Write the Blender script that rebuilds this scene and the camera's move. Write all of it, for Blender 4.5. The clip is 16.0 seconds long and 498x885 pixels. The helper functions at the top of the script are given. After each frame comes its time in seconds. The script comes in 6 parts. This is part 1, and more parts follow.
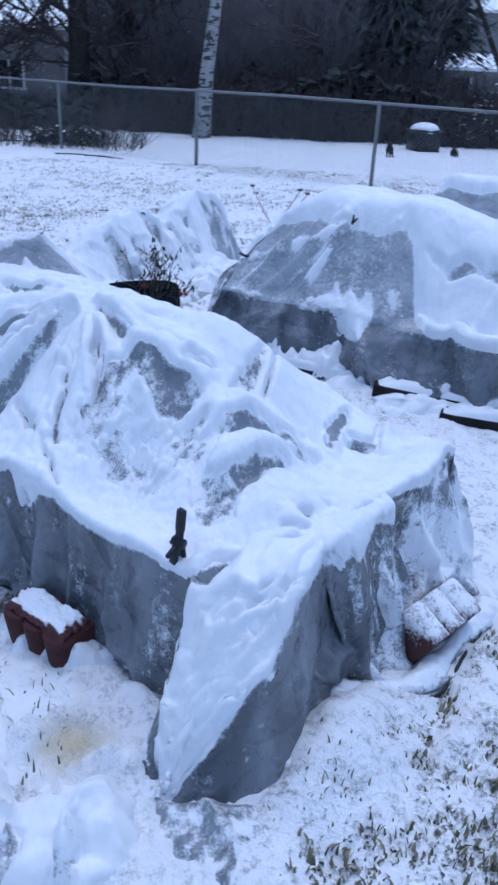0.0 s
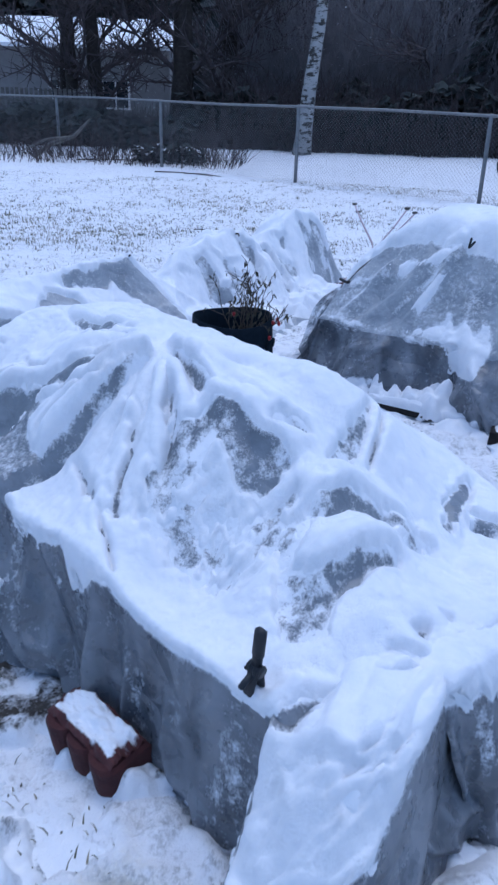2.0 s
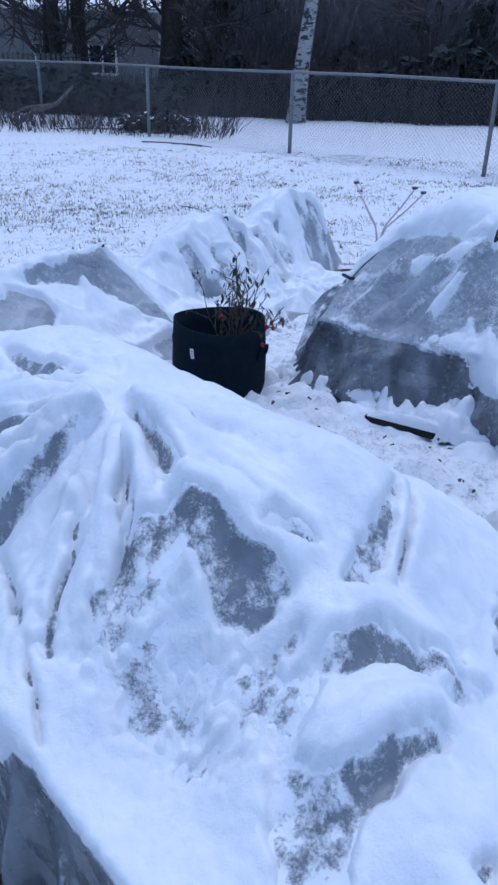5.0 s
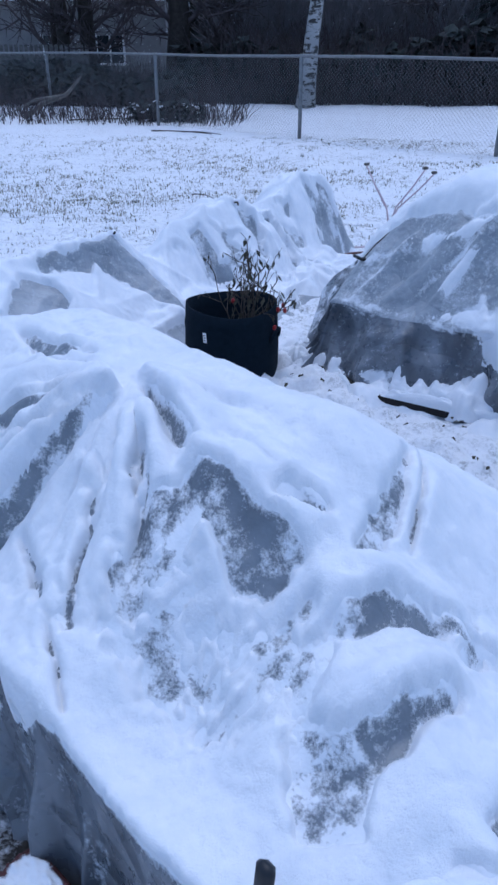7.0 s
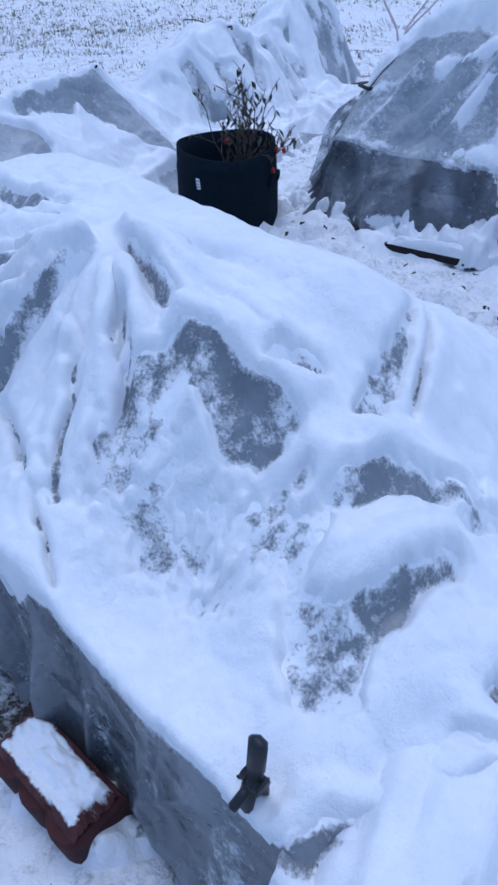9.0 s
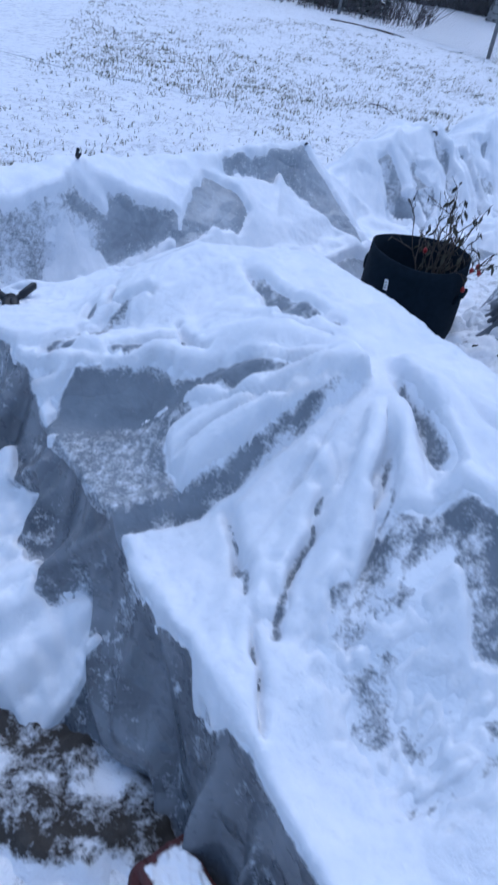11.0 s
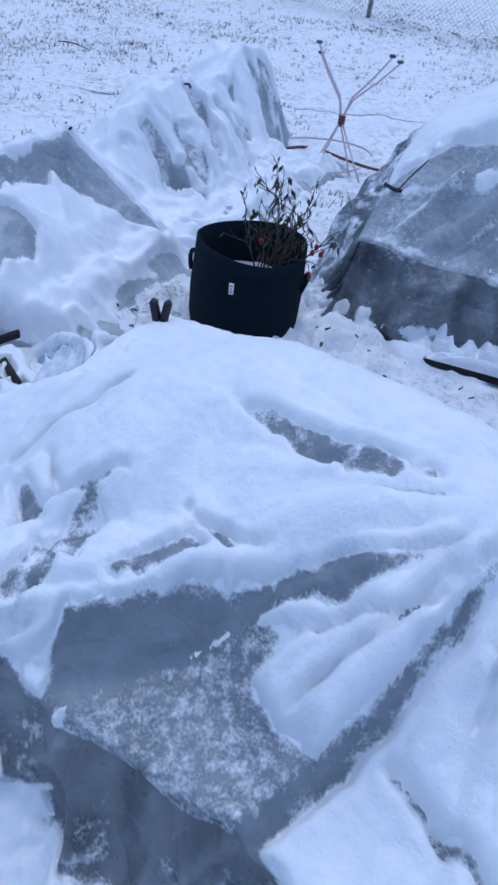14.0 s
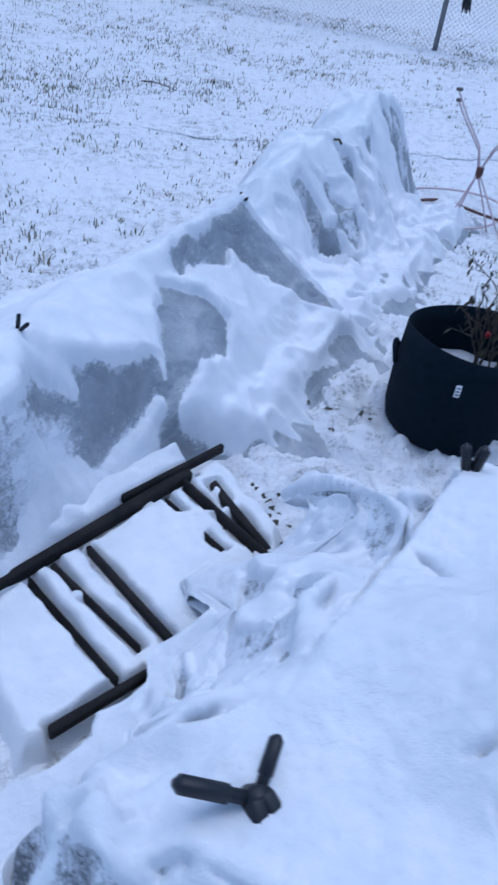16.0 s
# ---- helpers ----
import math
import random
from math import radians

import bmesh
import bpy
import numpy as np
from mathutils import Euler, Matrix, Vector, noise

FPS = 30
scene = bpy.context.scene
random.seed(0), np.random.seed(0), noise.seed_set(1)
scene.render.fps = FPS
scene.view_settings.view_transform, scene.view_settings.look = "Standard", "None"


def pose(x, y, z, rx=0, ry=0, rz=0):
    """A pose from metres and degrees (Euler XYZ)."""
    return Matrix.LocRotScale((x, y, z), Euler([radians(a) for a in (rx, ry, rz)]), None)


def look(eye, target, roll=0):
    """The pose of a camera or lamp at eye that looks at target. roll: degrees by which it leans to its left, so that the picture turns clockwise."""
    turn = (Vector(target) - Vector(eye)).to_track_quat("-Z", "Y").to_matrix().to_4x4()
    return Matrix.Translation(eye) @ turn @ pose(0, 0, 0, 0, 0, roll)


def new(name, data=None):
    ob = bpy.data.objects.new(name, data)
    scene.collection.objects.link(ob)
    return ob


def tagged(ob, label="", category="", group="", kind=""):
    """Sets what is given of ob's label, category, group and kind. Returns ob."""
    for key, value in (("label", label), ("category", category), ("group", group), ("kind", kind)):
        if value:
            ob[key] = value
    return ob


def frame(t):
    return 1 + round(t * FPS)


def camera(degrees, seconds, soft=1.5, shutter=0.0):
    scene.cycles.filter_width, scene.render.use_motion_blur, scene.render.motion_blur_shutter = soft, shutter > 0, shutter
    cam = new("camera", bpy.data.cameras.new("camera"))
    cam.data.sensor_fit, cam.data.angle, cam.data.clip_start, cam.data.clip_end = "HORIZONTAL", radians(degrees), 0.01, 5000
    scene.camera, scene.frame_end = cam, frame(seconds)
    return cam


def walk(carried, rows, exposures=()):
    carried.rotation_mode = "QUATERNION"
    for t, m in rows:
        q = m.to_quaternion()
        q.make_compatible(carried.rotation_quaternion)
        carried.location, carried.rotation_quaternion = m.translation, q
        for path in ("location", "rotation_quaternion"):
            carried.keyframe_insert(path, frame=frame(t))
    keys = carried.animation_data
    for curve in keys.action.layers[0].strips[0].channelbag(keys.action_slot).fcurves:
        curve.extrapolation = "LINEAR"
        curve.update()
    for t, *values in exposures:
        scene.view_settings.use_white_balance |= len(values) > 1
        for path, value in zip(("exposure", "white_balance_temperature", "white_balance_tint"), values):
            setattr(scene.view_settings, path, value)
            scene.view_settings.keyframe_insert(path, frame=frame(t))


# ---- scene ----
cam = camera(36.1, 16.0, 2.6, 0.5)
PATH = [
    (0, (0.022, 0.021, 1.348), (0.054, 1.82, 0.474), 2.9),
    (0.5, (-0.079, 0.032, 1.375), (0.044, 1.822, 0.492), 1.7),
    (1, (-0.099, 0.113, 1.343), (-0.068, 1.891, 0.428), 1.1),
    (1.5, (-0.013, 0.285, 1.323), (-0.113, 2.094, 0.476), 1.4),
    (2, (-0.004, 0.429, 1.309), (-0.209, 2.23, 0.462), 1.6),
    (2.5, (-0.081, 0.557, 1.296), (-0.103, 2.311, 0.336), 1.6),
    (3, (-0.238, 0.655, 1.337), (-0.083, 2.389, 0.352), 1.4),
    (3.5, (-0.252, 0.714, 1.322), (-0.046, 2.438, 0.329), 1.8),
    (4, (-0.202, 0.802, 1.314), (-0.082, 2.556, 0.36), 2.5),
    (4.5, (-0.104, 0.918, 1.309), (-0.181, 2.696, 0.395), 2.7),
    (4.7, (-0.057, 0.963, 1.307), (-0.219, 2.735, 0.393), 2.3),
    (7, (-0.043, 0.933, 1.289), (-0.266, 2.685, 0.349), -0.1),
    (7.5, (-0.024, 0.954, 1.271), (-0.209, 2.565, 0.099), -3.1),
    (8, (-0.02, 0.967, 1.266), (-0.223, 2.491, -0.013), -4.0),
    (10.3, (-0.099, 1.076, 1.236), (-0.481, 2.607, 0.008), 5.6),
    (10.5, (-0.17, 1.07, 1.253), (-0.586, 2.586, 0.016), 6.9),
    (11, (-0.372, 1.083, 1.325), (-0.747, 2.669, 0.165), 10.0),
    (11.5, (-0.474, 1.071, 1.354), (-0.677, 2.705, 0.218), 11.1),
    (12, (-0.531, 1.175, 1.338), (-0.623, 2.816, 0.199), 10.4),
    (12.5, (-0.591, 1.396, 1.358), (-0.64, 3.033, 0.21), 8.9),
    (13, (-0.728, 1.511, 1.343), (-0.806, 3.129, 0.171), 8.7),
    (13.5, (-0.874, 1.547, 1.366), (-0.724, 3.133, 0.158), 8.5),
    (14, (-0.976, 1.574, 1.371), (-0.649, 3.121, 0.146), 9.2),
    (14.5, (-1.025, 1.815, 1.336), (-0.667, 3.374, 0.136), 9.3),
    (15, (-1.203, 1.958, 1.373), (-0.928, 3.574, 0.227), 8.5),
    (15.5, (-1.435, 2.04, 1.353), (-1.127, 3.648, 0.206), 8.5),
    (16, (-1.585, 2.133, 1.318), (-1.277, 3.71, 0.128), 8.8),
]
walk(cam, [(t, look(eye, target, roll)) for t, eye, target, roll in PATH], [(0, 0.62, 5120, 9), (8, 0.50, 5080, 9), (11, 0.52, 5100, 8), (16, 0.455, 5080, 7)])

# ---- sky and light: an overcast winter dusk ----
SUN_UP, SUN_ROUND = 80.0, 10.0
world = bpy.data.worlds.new("overcast_sky")
scene.world = world
world.use_nodes = True
wn = world.node_tree
sky = wn.nodes.new("ShaderNodeTexSky")
sky.sky_type, sky.sun_disc = "NISHITA", False
sky.sun_elevation, sky.sun_rotation = radians(SUN_UP), radians(SUN_ROUND)
sky.air_density, sky.dust_density, sky.ozone_density = 1.0, 2.5, 1.5
wn.links.new(sky.outputs["Color"], wn.nodes["Background"].inputs["Color"])
wn.nodes["Background"].inputs["Strength"].default_value = 0.12
sun = new("sun", bpy.data.lights.new("sun", "SUN"))
sun.data.energy, sun.data.angle, sun.data.color = 0.5, radians(80), (1.0, 0.97, 0.93)
sun.matrix_world = look((0, 0, 30), (0.0 - 30 * math.sin(radians(SUN_ROUND)) / math.tan(radians(SUN_UP)), 0.0 - 30 * math.cos(radians(SUN_ROUND)) / math.tan(radians(SUN_UP)), 0))
scene.view_settings.exposure = 0.0


# ---- materials ----
def material(name, colour, roughness=0.6, metal=0.0, specular=0.5):
    m = bpy.data.materials.new(name)
    m.use_nodes = True
    b = m.node_tree.nodes["Principled BSDF"]
    b.inputs["Base Color"].default_value = (*colour, 1)
    b.inputs["Roughness"].default_value = roughness
    b.inputs["Metallic"].default_value = metal
    b.inputs["Specular IOR Level"].default_value = specular
    return m


def node(m, kind, **inputs):
    n = m.node_tree.nodes.new(kind)
    for key, value in inputs.items():
        n.inputs[key.replace("_", " ")].default_value = value
    return n


def link(m, a, b):
    m.node_tree.links.new(a, b)


def noise_of(m, scale, detail=4.0, where=None, roughness=0.6):
    n = node(m, "ShaderNodeTexNoise", Scale=scale, Detail=detail, Roughness=roughness)
    if where is None:
        c = node(m, "ShaderNodeTexCoord")
        link(m, c.outputs["Object"], n.inputs["Vector"])
    else:
        link(m, where, n.inputs["Vector"])
    return n.outputs["Fac"]


def ramp(m, fac, *stops):
    r = m.node_tree.nodes.new("ShaderNodeValToRGB")
    e = r.color_ramp.elements
    while len(e) < len(stops):
        e.new(0.5)
    for k, (p, c) in enumerate(stops):
        e[k].position, e[k].color = p, (*c, 1) if len(c) == 3 else c
    link(m, fac, r.inputs["Fac"])
    return r.outputs["Color"]


def mixed(m, fac, a, b):
    x = m.node_tree.nodes.new("ShaderNodeMix")
    x.data_type = "RGBA"
    for value, slot in ((fac, 0), (a, 6), (b, 7)):
        if isinstance(value, (int, float)):
            x.inputs[slot].default_value = value
        elif isinstance(value, tuple):
            x.inputs[slot].default_value = (*value, 1)
        else:
            link(m, value, x.inputs[slot])
    return x.outputs[2]


def bump(m, *layers):
    """Layers of (height socket, strength, distance), chained into the surface's normal."""
    b = m.node_tree.nodes["Principled BSDF"]
    last = None
    for height, strength, distance in layers:
        n = node(m, "ShaderNodeBump", Strength=strength, Distance=distance)
        link(m, height, n.inputs["Height"])
        if last is not None:
            link(m, last, n.inputs["Normal"])
        last = n.outputs["Normal"]
    link(m, last, b.inputs["Normal"])


def base(m, socket):
    link(m, socket, m.node_tree.nodes["Principled BSDF"].inputs["Base Color"])


def gloss(m, socket):
    link(m, socket, m.node_tree.nodes["Principled BSDF"].inputs["Roughness"])


def mottled(name, dark, light, scale, roughness=0.7, metal=0.0, relief=0.003, fine=None, specular=0.4):
    m = material(name, light, roughness, metal, specular)
    a = noise_of(m, scale, 5)
    b = noise_of(m, fine or scale * 9, 4)
    base(m, mixed(m, ramp(m, a, (0.35, (0, 0, 0)), (0.65, (1, 1, 1))), dark, mixed(m, b, tuple(0.75 * (p + q) / 2 for p, q in zip(dark, light)), light)))
    bump(m, (a, 0.5, relief * 2), (b, 0.5, relief))
    return m


SNOW = material("fresh_snow", (0.86, 0.88, 0.91), 0.55, 0, 0.35)
s1, s2, s3 = noise_of(SNOW, 14, 5), noise_of(SNOW, 120, 5, roughness=0.75), noise_of(SNOW, 420, 3)
base(SNOW, mixed(SNOW, ramp(SNOW, s1, (0.3, (0, 0, 0)), (0.7, (1, 1, 1))), (0.70, 0.73, 0.775), (0.80, 0.81, 0.835)))
bump(SNOW, (s1, 0.4, 0.014), (s2, 0.6, 0.0045), (s3, 0.45, 0.0016))

LAWN = material("snowy_lawn", (0.86, 0.88, 0.9), 0.6, 0, 0.35)
g1, g2, g3 = noise_of(LAWN, 1.3, 4), noise_of(LAWN, 17, 5, roughness=0.7), noise_of(LAWN, 75, 5, roughness=0.8)
soil = ramp(LAWN, g2, (0.47, (0, 0, 0)), (0.60, (1, 1, 1)))
speck = ramp(LAWN, g3, (0.44, (0, 0, 0)), (0.58, (1, 1, 1)))
patchy = ramp(LAWN, g1, (0.34, (0.12, 0.12, 0.12)), (0.66, (0.85, 0.85, 0.85)))
lc = node(LAWN, "ShaderNodeTexCoord")
thin = LAWN.node_tree.nodes.new("ShaderNodeVectorMath")
thin.operation = "DISTANCE"
link(LAWN, lc.outputs["Object"], thin.inputs[0])
thin.inputs[1].default_value = (0.92, 1.30, -0.07)
thinned = mixed(LAWN, ramp(LAWN, thin.outputs["Value"], (0.38, (0.9, 0.9, 0.9)), (0.66, (0, 0, 0))), patchy, (1.0, 1.0, 1.0))
both = mixed(LAWN, thinned, (0.0, 0.0, 0.0), mixed(LAWN, soil, (0.0, 0.0, 0.0), speck))
off = LAWN.node_tree.nodes.new("ShaderNodeVectorMath")
off.operation = "DISTANCE"
link(LAWN, lc.outputs["Object"], off.inputs[0])
off.inputs[1].default_value = (-0.31, 1.27, -0.03)
blot = node(LAWN, "ShaderNodeMath")
blot.operation = "MULTIPLY_ADD"
link(LAWN, g2, blot.inputs[0])
blot.inputs[1].default_value = 0.12
link(LAWN, off.outputs["Value"], blot.inputs[2])
stain = ramp(LAWN, blot.outputs[0], (0.075, (1, 1, 1)), (0.165, (0, 0, 0)))
snow_tint = mixed(LAWN, stain, mixed(LAWN, g3, (0.72, 0.74, 0.78), (0.80, 0.81, 0.835)), (0.50, 0.44, 0.30))
base(LAWN, mixed(LAWN, both, snow_tint, (0.075, 0.084, 0.08)))
bump(LAWN, (g2, 0.75, 0.028), (g3, 0.6, 0.006), (both, -0.3, 0.01))


def dusted(m, film, size):
    """Snow dust sticking to film: as thick as the sheet's own dusting says, broken into fine crumbs."""
    d = m.node_tree.nodes.new("ShaderNodeAttribute")
    d.attribute_name = "dusting"
    crumbs = mixed(m, 0.5, noise_of(m, size * 0.75, 4, roughness=0.7), noise_of(m, size * 0.22, 3))
    k = m.node_tree.nodes.new("ShaderNodeMath")
    k.operation = "MULTIPLY_ADD"
    link(m, crumbs, k.inputs[0])
    k.inputs[1].default_value = 1.9
    k.inputs[2].default_value = -0.95
    v = m.node_tree.nodes.new("ShaderNodeMath")
    v.operation = "ADD"
    link(m, k.outputs[0], v.inputs[0])
    link(m, d.outputs["Fac"], v.inputs[1])
    mask = ramp(m, v.outputs[0], (0.34, (0, 0, 0)), (0.70, (1, 1, 1)))
    base(m, mixed(m, mask, film, (0.72, 0.745, 0.785)))
    return mask


def wrinkles(m, scale, width):
    """Sharp crossing folds, as in crumpled film: 0 along the folds, 1 between."""
    c = node(m, "ShaderNodeTexCoord")
    w = node(m, "ShaderNodeTexNoise", Scale=scale * 0.7, Detail=2.0)
    link(m, c.outputs["Object"], w.inputs["Vector"])
    add = m.node_tree.nodes.new("ShaderNodeVectorMath")
    add.operation = "MULTIPLY_ADD"
    link(m, w.outputs["Color"], add.inputs[0])
    add.inputs[1].default_value = (0.35 / scale * 2,) * 3
    link(m, c.outputs["Object"], add.inputs[2])
    v = node(m, "ShaderNodeTexVoronoi", Scale=scale)
    v.feature = "DISTANCE_TO_EDGE"
    link(m, add.outputs[0], v.inputs["Vector"])
    return ramp(m, v.outputs["Distance"], (0.0, (0, 0, 0)), (width, (1, 1, 1)))


def film_of(name, dark, light):
    """Cloudy plastic film between two greys."""
    m = material(name, light, 0.32, 0, 0.5)
    f1, f2 = noise_of(m, 6, 5), noise_of(m, 38, 5)
    low, high = tuple(0.66 * c for c in dark), tuple(0.70 * c for c in light)
    mask = dusted(m, mixed(m, ramp(m, f1, (0.3, (0, 0, 0)), (0.7, (1, 1, 1))), mixed(m, f2, low, dark), mixed(m, f2, high, light)), 230)
    gloss(m, mixed(m, mask, ramp(m, f2, (0.3, (0.28, 0.28, 0.28)), (0.7, (0.5, 0.5, 0.5))), (0.7, 0.7, 0.7)))
    bump(m, (f1, 0.5, 0.03), (wrinkles(m, 6, 0.35), 0.55, 0.016), (wrinkles(m, 17, 0.3), 0.35, 0.005), (f2, 0.25, 0.004), (mask, 0.6, 0.005))
    return m


FILM = film_of("cloudy_plastic_film", (0.145, 0.166, 0.197), (0.28, 0.31, 0.345))
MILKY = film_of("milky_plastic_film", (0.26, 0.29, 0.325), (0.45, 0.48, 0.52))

# Darker than the top film: shade and the dark seen through it, as colour.
SHADED_CLEAR = material("shaded_clear_film", (0.07, 0.08, 0.09), 0.3, 0, 0.5)
f1, f2 = noise_of(SHADED_CLEAR, 3, 2), noise_of(SHADED_CLEAR, 30, 3)
cw = node(SHADED_CLEAR, "ShaderNodeTexCoord")
tall = node(SHADED_CLEAR, "ShaderNodeMapping", Scale=(1.0, 1.0, 0.22), Rotation=(0.45, 0.35, 0.0))
link(SHADED_CLEAR, cw.outputs["Object"], tall.inputs["Vector"])
# Slanting streaks paint the gloss of folds into the base colour.
f4 = noise_of(SHADED_CLEAR, 9, 1.5, tall.outputs["Vector"])
mask = dusted(SHADED_CLEAR, mixed(SHADED_CLEAR, ramp(SHADED_CLEAR, f4, (0.36, (0, 0, 0)), (0.64, (1, 1, 1))), mixed(SHADED_CLEAR, f1, (0.038, 0.045, 0.057), (0.115, 0.128, 0.148)), mixed(SHADED_CLEAR, f2, (0.11, 0.123, 0.144), (0.24, 0.257, 0.285))), 200)
gloss(SHADED_CLEAR, mixed(SHADED_CLEAR, mask, ramp(SHADED_CLEAR, f2, (0.3, (0.2, 0.2, 0.2)), (0.7, (0.42, 0.42, 0.42))), (0.7, 0.7, 0.7)))
bump(SHADED_CLEAR, (f1, 0.4, 0.03), (f4, 0.6, 0.03), (wrinkles(SHADED_CLEAR, 4.5, 0.35), 0.7, 0.022), (wrinkles(SHADED_CLEAR, 14, 0.3), 0.35, 0.005), (f2, 0.25, 0.004), (mask, 0.5, 0.004))

BRICK_DUSTED = material("snow_dusted_concrete", (0.1, 0.03, 0.03), 0.85)
bd1 = noise_of(BRICK_DUSTED, 60, 4)
mask = dusted(BRICK_DUSTED, mixed(BRICK_DUSTED, bd1, (0.04, 0.012, 0.013), (0.09, 0.026, 0.025)), 170)
bump(BRICK_DUSTED, (bd1, 0.5, 0.004), (mask, 0.6, 0.005))

SOIL_DUSTED = material("snow_dusted_soil", (0.05, 0.04, 0.03), 0.9)
bd1 = noise_of(SOIL_DUSTED, 45, 5)
mask = dusted(SOIL_DUSTED, mixed(SOIL_DUSTED, bd1, (0.016, 0.015, 0.014), (0.06, 0.053, 0.046)), 120)
bump(SOIL_DUSTED, (bd1, 0.8, 0.012), (mask, 0.6, 0.006))

BLACK_FELT = mottled("black_felt", (0.003, 0.008, 0.014), (0.007, 0.014, 0.024), 40, 0.95, relief=0.001, fine=500, specular=0.15)
BLACK_PLASTIC = mottled("black_plastic", (0.007, 0.009, 0.013), (0.014, 0.017, 0.022), 30, 0.45, relief=0.0005)
RED_RUBBER = material("red_rubber_tip", (0.35, 0.02, 0.03), 0.5)
WHITE_LABEL = material("white_label", (0.8, 0.8, 0.8), 0.5)
BRICK_RED = mottled("red_concrete", (0.040, 0.012, 0.013), (0.085, 0.025, 0.024), 24, 0.9, relief=0.003)
WET_WOOD = mottled("wet_dark_wood", (0.009, 0.009, 0.010), (0.030, 0.026, 0.026), 14, 0.85, relief=0.004, specular=0.25)
GREY_WOOD = mottled("weathered_wood", (0.08, 0.075, 0.07), (0.2, 0.19, 0.18), 9, 0.8, relief=0.003)
TWIG = mottled("dry_twig", (0.035, 0.026, 0.02), (0.10, 0.075, 0.055), 30, 0.85, relief=0.001)
BARK = mottled("dark_bark", (0.02, 0.017, 0.015), (0.06, 0.05, 0.045), 8, 0.9, relief=0.01)
LEAF_DRY = mottled("withered_leaf", (0.03, 0.03, 0.02), (0.09, 0.075, 0.045), 25, 0.8, relief=0.001)
FRUIT = mottled("red_fruit", (0.20, 0.008, 0.010), (0.36, 0.02, 0.02), 40, 0.35, relief=0.0005)
GRASS = material("winter_grass", (0.08, 0.09, 0.04), 0.8)
rnd = GRASS.node_tree.nodes.new("ShaderNodeNewGeometry")
base(GRASS, ramp(GRASS, rnd.outputs["Random Per Island"], (0.0, (0.055, 0.07, 0.04)), (0.5, (0.14, 0.135, 0.09)), (1.0, (0.27, 0.24, 0.17))))
STEEL = mottled("galvanised_steel", (0.15, 0.155, 0.16), (0.26, 0.265, 0.27), 15, 0.55, 0.4, 0.001)
WIRE = material("galvanised_wire", (0.2, 0.205, 0.21), 0.5, 0.6)
PINK = mottled("pink_coated_wire", (0.55, 0.44, 0.46), (0.68, 0.56, 0.58), 30, 0.55, relief=0.001)
HOSE = mottled("brown_hose", (0.09, 0.035, 0.03), (0.16, 0.06, 0.05), 20, 0.5, relief=0.001)
NEEDLES = mottled("dark_evergreen", (0.014, 0.020, 0.021), (0.040, 0.052, 0.050), 6, 0.9, relief=0.01)
BRUSH = mottled("bare_brush", (0.040, 0.034, 0.037), (0.11, 0.09, 0.092), 5, 0.95, relief=0.004)
SIDING = mottled("grey_siding", (0.16, 0.16, 0.165), (0.24, 0.24, 0.245), 3, 0.8, relief=0.002)
DARK_GLASS = material("dark_window_glass", (0.02, 0.025, 0.03), 0.08)
PAINT = mottled("white_paint", (0.55, 0.55, 0.55), (0.72, 0.72, 0.72), 10, 0.6, relief=0.001)
BIRCH = material("birch_bark", (0.5, 0.5, 0.48), 0.8)
c = node(BIRCH, "ShaderNodeTexCoord")
stretch = node(BIRCH, "ShaderNodeMapping", Scale=(2.2, 2.2, 5.5))
link(BIRCH, c.outputs["Object"], stretch.inputs["Vector"])
b1, b2 = noise_of(BIRCH, 2.2, 5, stretch.outputs["Vector"]), noise_of(BIRCH, 1.6, 3)
base(BIRCH, mixed(BIRCH, ramp(BIRCH, b1, (0.51, (0, 0, 0)), (0.58, (1, 1, 1))), mixed(BIRCH, b2, (0.20, 0.20, 0.20), (0.40, 0.40, 0.395)), (0.03, 0.028, 0.026)))
bump(BIRCH, (b1, 0.5, 0.01))
FAR_TWIGS = mottled("pale_far_twigs", (0.13, 0.125, 0.14), (0.32, 0.305, 0.32), 3, 0.95, relief=0.004)


# ---- shapes of the ground and of the covered beds ----
def clip01(x):
    return np.clip(x, 0.0, 1.0)


def ease(a, b, x):
    """0 below a, 1 above b, smooth between."""
    t = clip01((x - a) / (b - a))
    return t * t * (3 - 2 * t)


def lattice(i, j, seed):
    h = (i.astype(np.int64) * 374761393 + j.astype(np.int64) * 668265263 + seed * 974634777) & 0xFFFFFFFF
    h = ((h ^ (h >> 13)) * 1274126177) & 0xFFFFFFFF
    h = h ^ (h >> 16)
    return (h & 0xFFFF) / 32767.5 - 1.0


def grain(x, y, seed=0):
    """Smooth value noise, -1 to 1."""
    x, y = np.asarray(x, float), np.asarray(y, float)
    i, j = np.floor(x), np.floor(y)
    fx, fy = x - i, y - j
    fx, fy = fx * fx * fx * (fx * (fx * 6 - 15) + 10), fy * fy * fy * (fy * (fy * 6 - 15) + 10)
    a, b = lattice(i, j, seed), lattice(i + 1, j, seed)
    c, d = lattice(i, j + 1, seed), lattice(i + 1, j + 1, seed)
    return (a * (1 - fx) + b * fx) * (1 - fy) + (c * (1 - fx) + d * fx) * fy


def rough(x, y, octaves=4, seed=0):
    total, amp = 0.0, 1.0
    for k in range(octaves):
        total = total + amp * grain(x * 2 ** k + 17.3 * k, y * 2 ** k - 9.1 * k, seed + k)
        amp *= 0.5
    return total


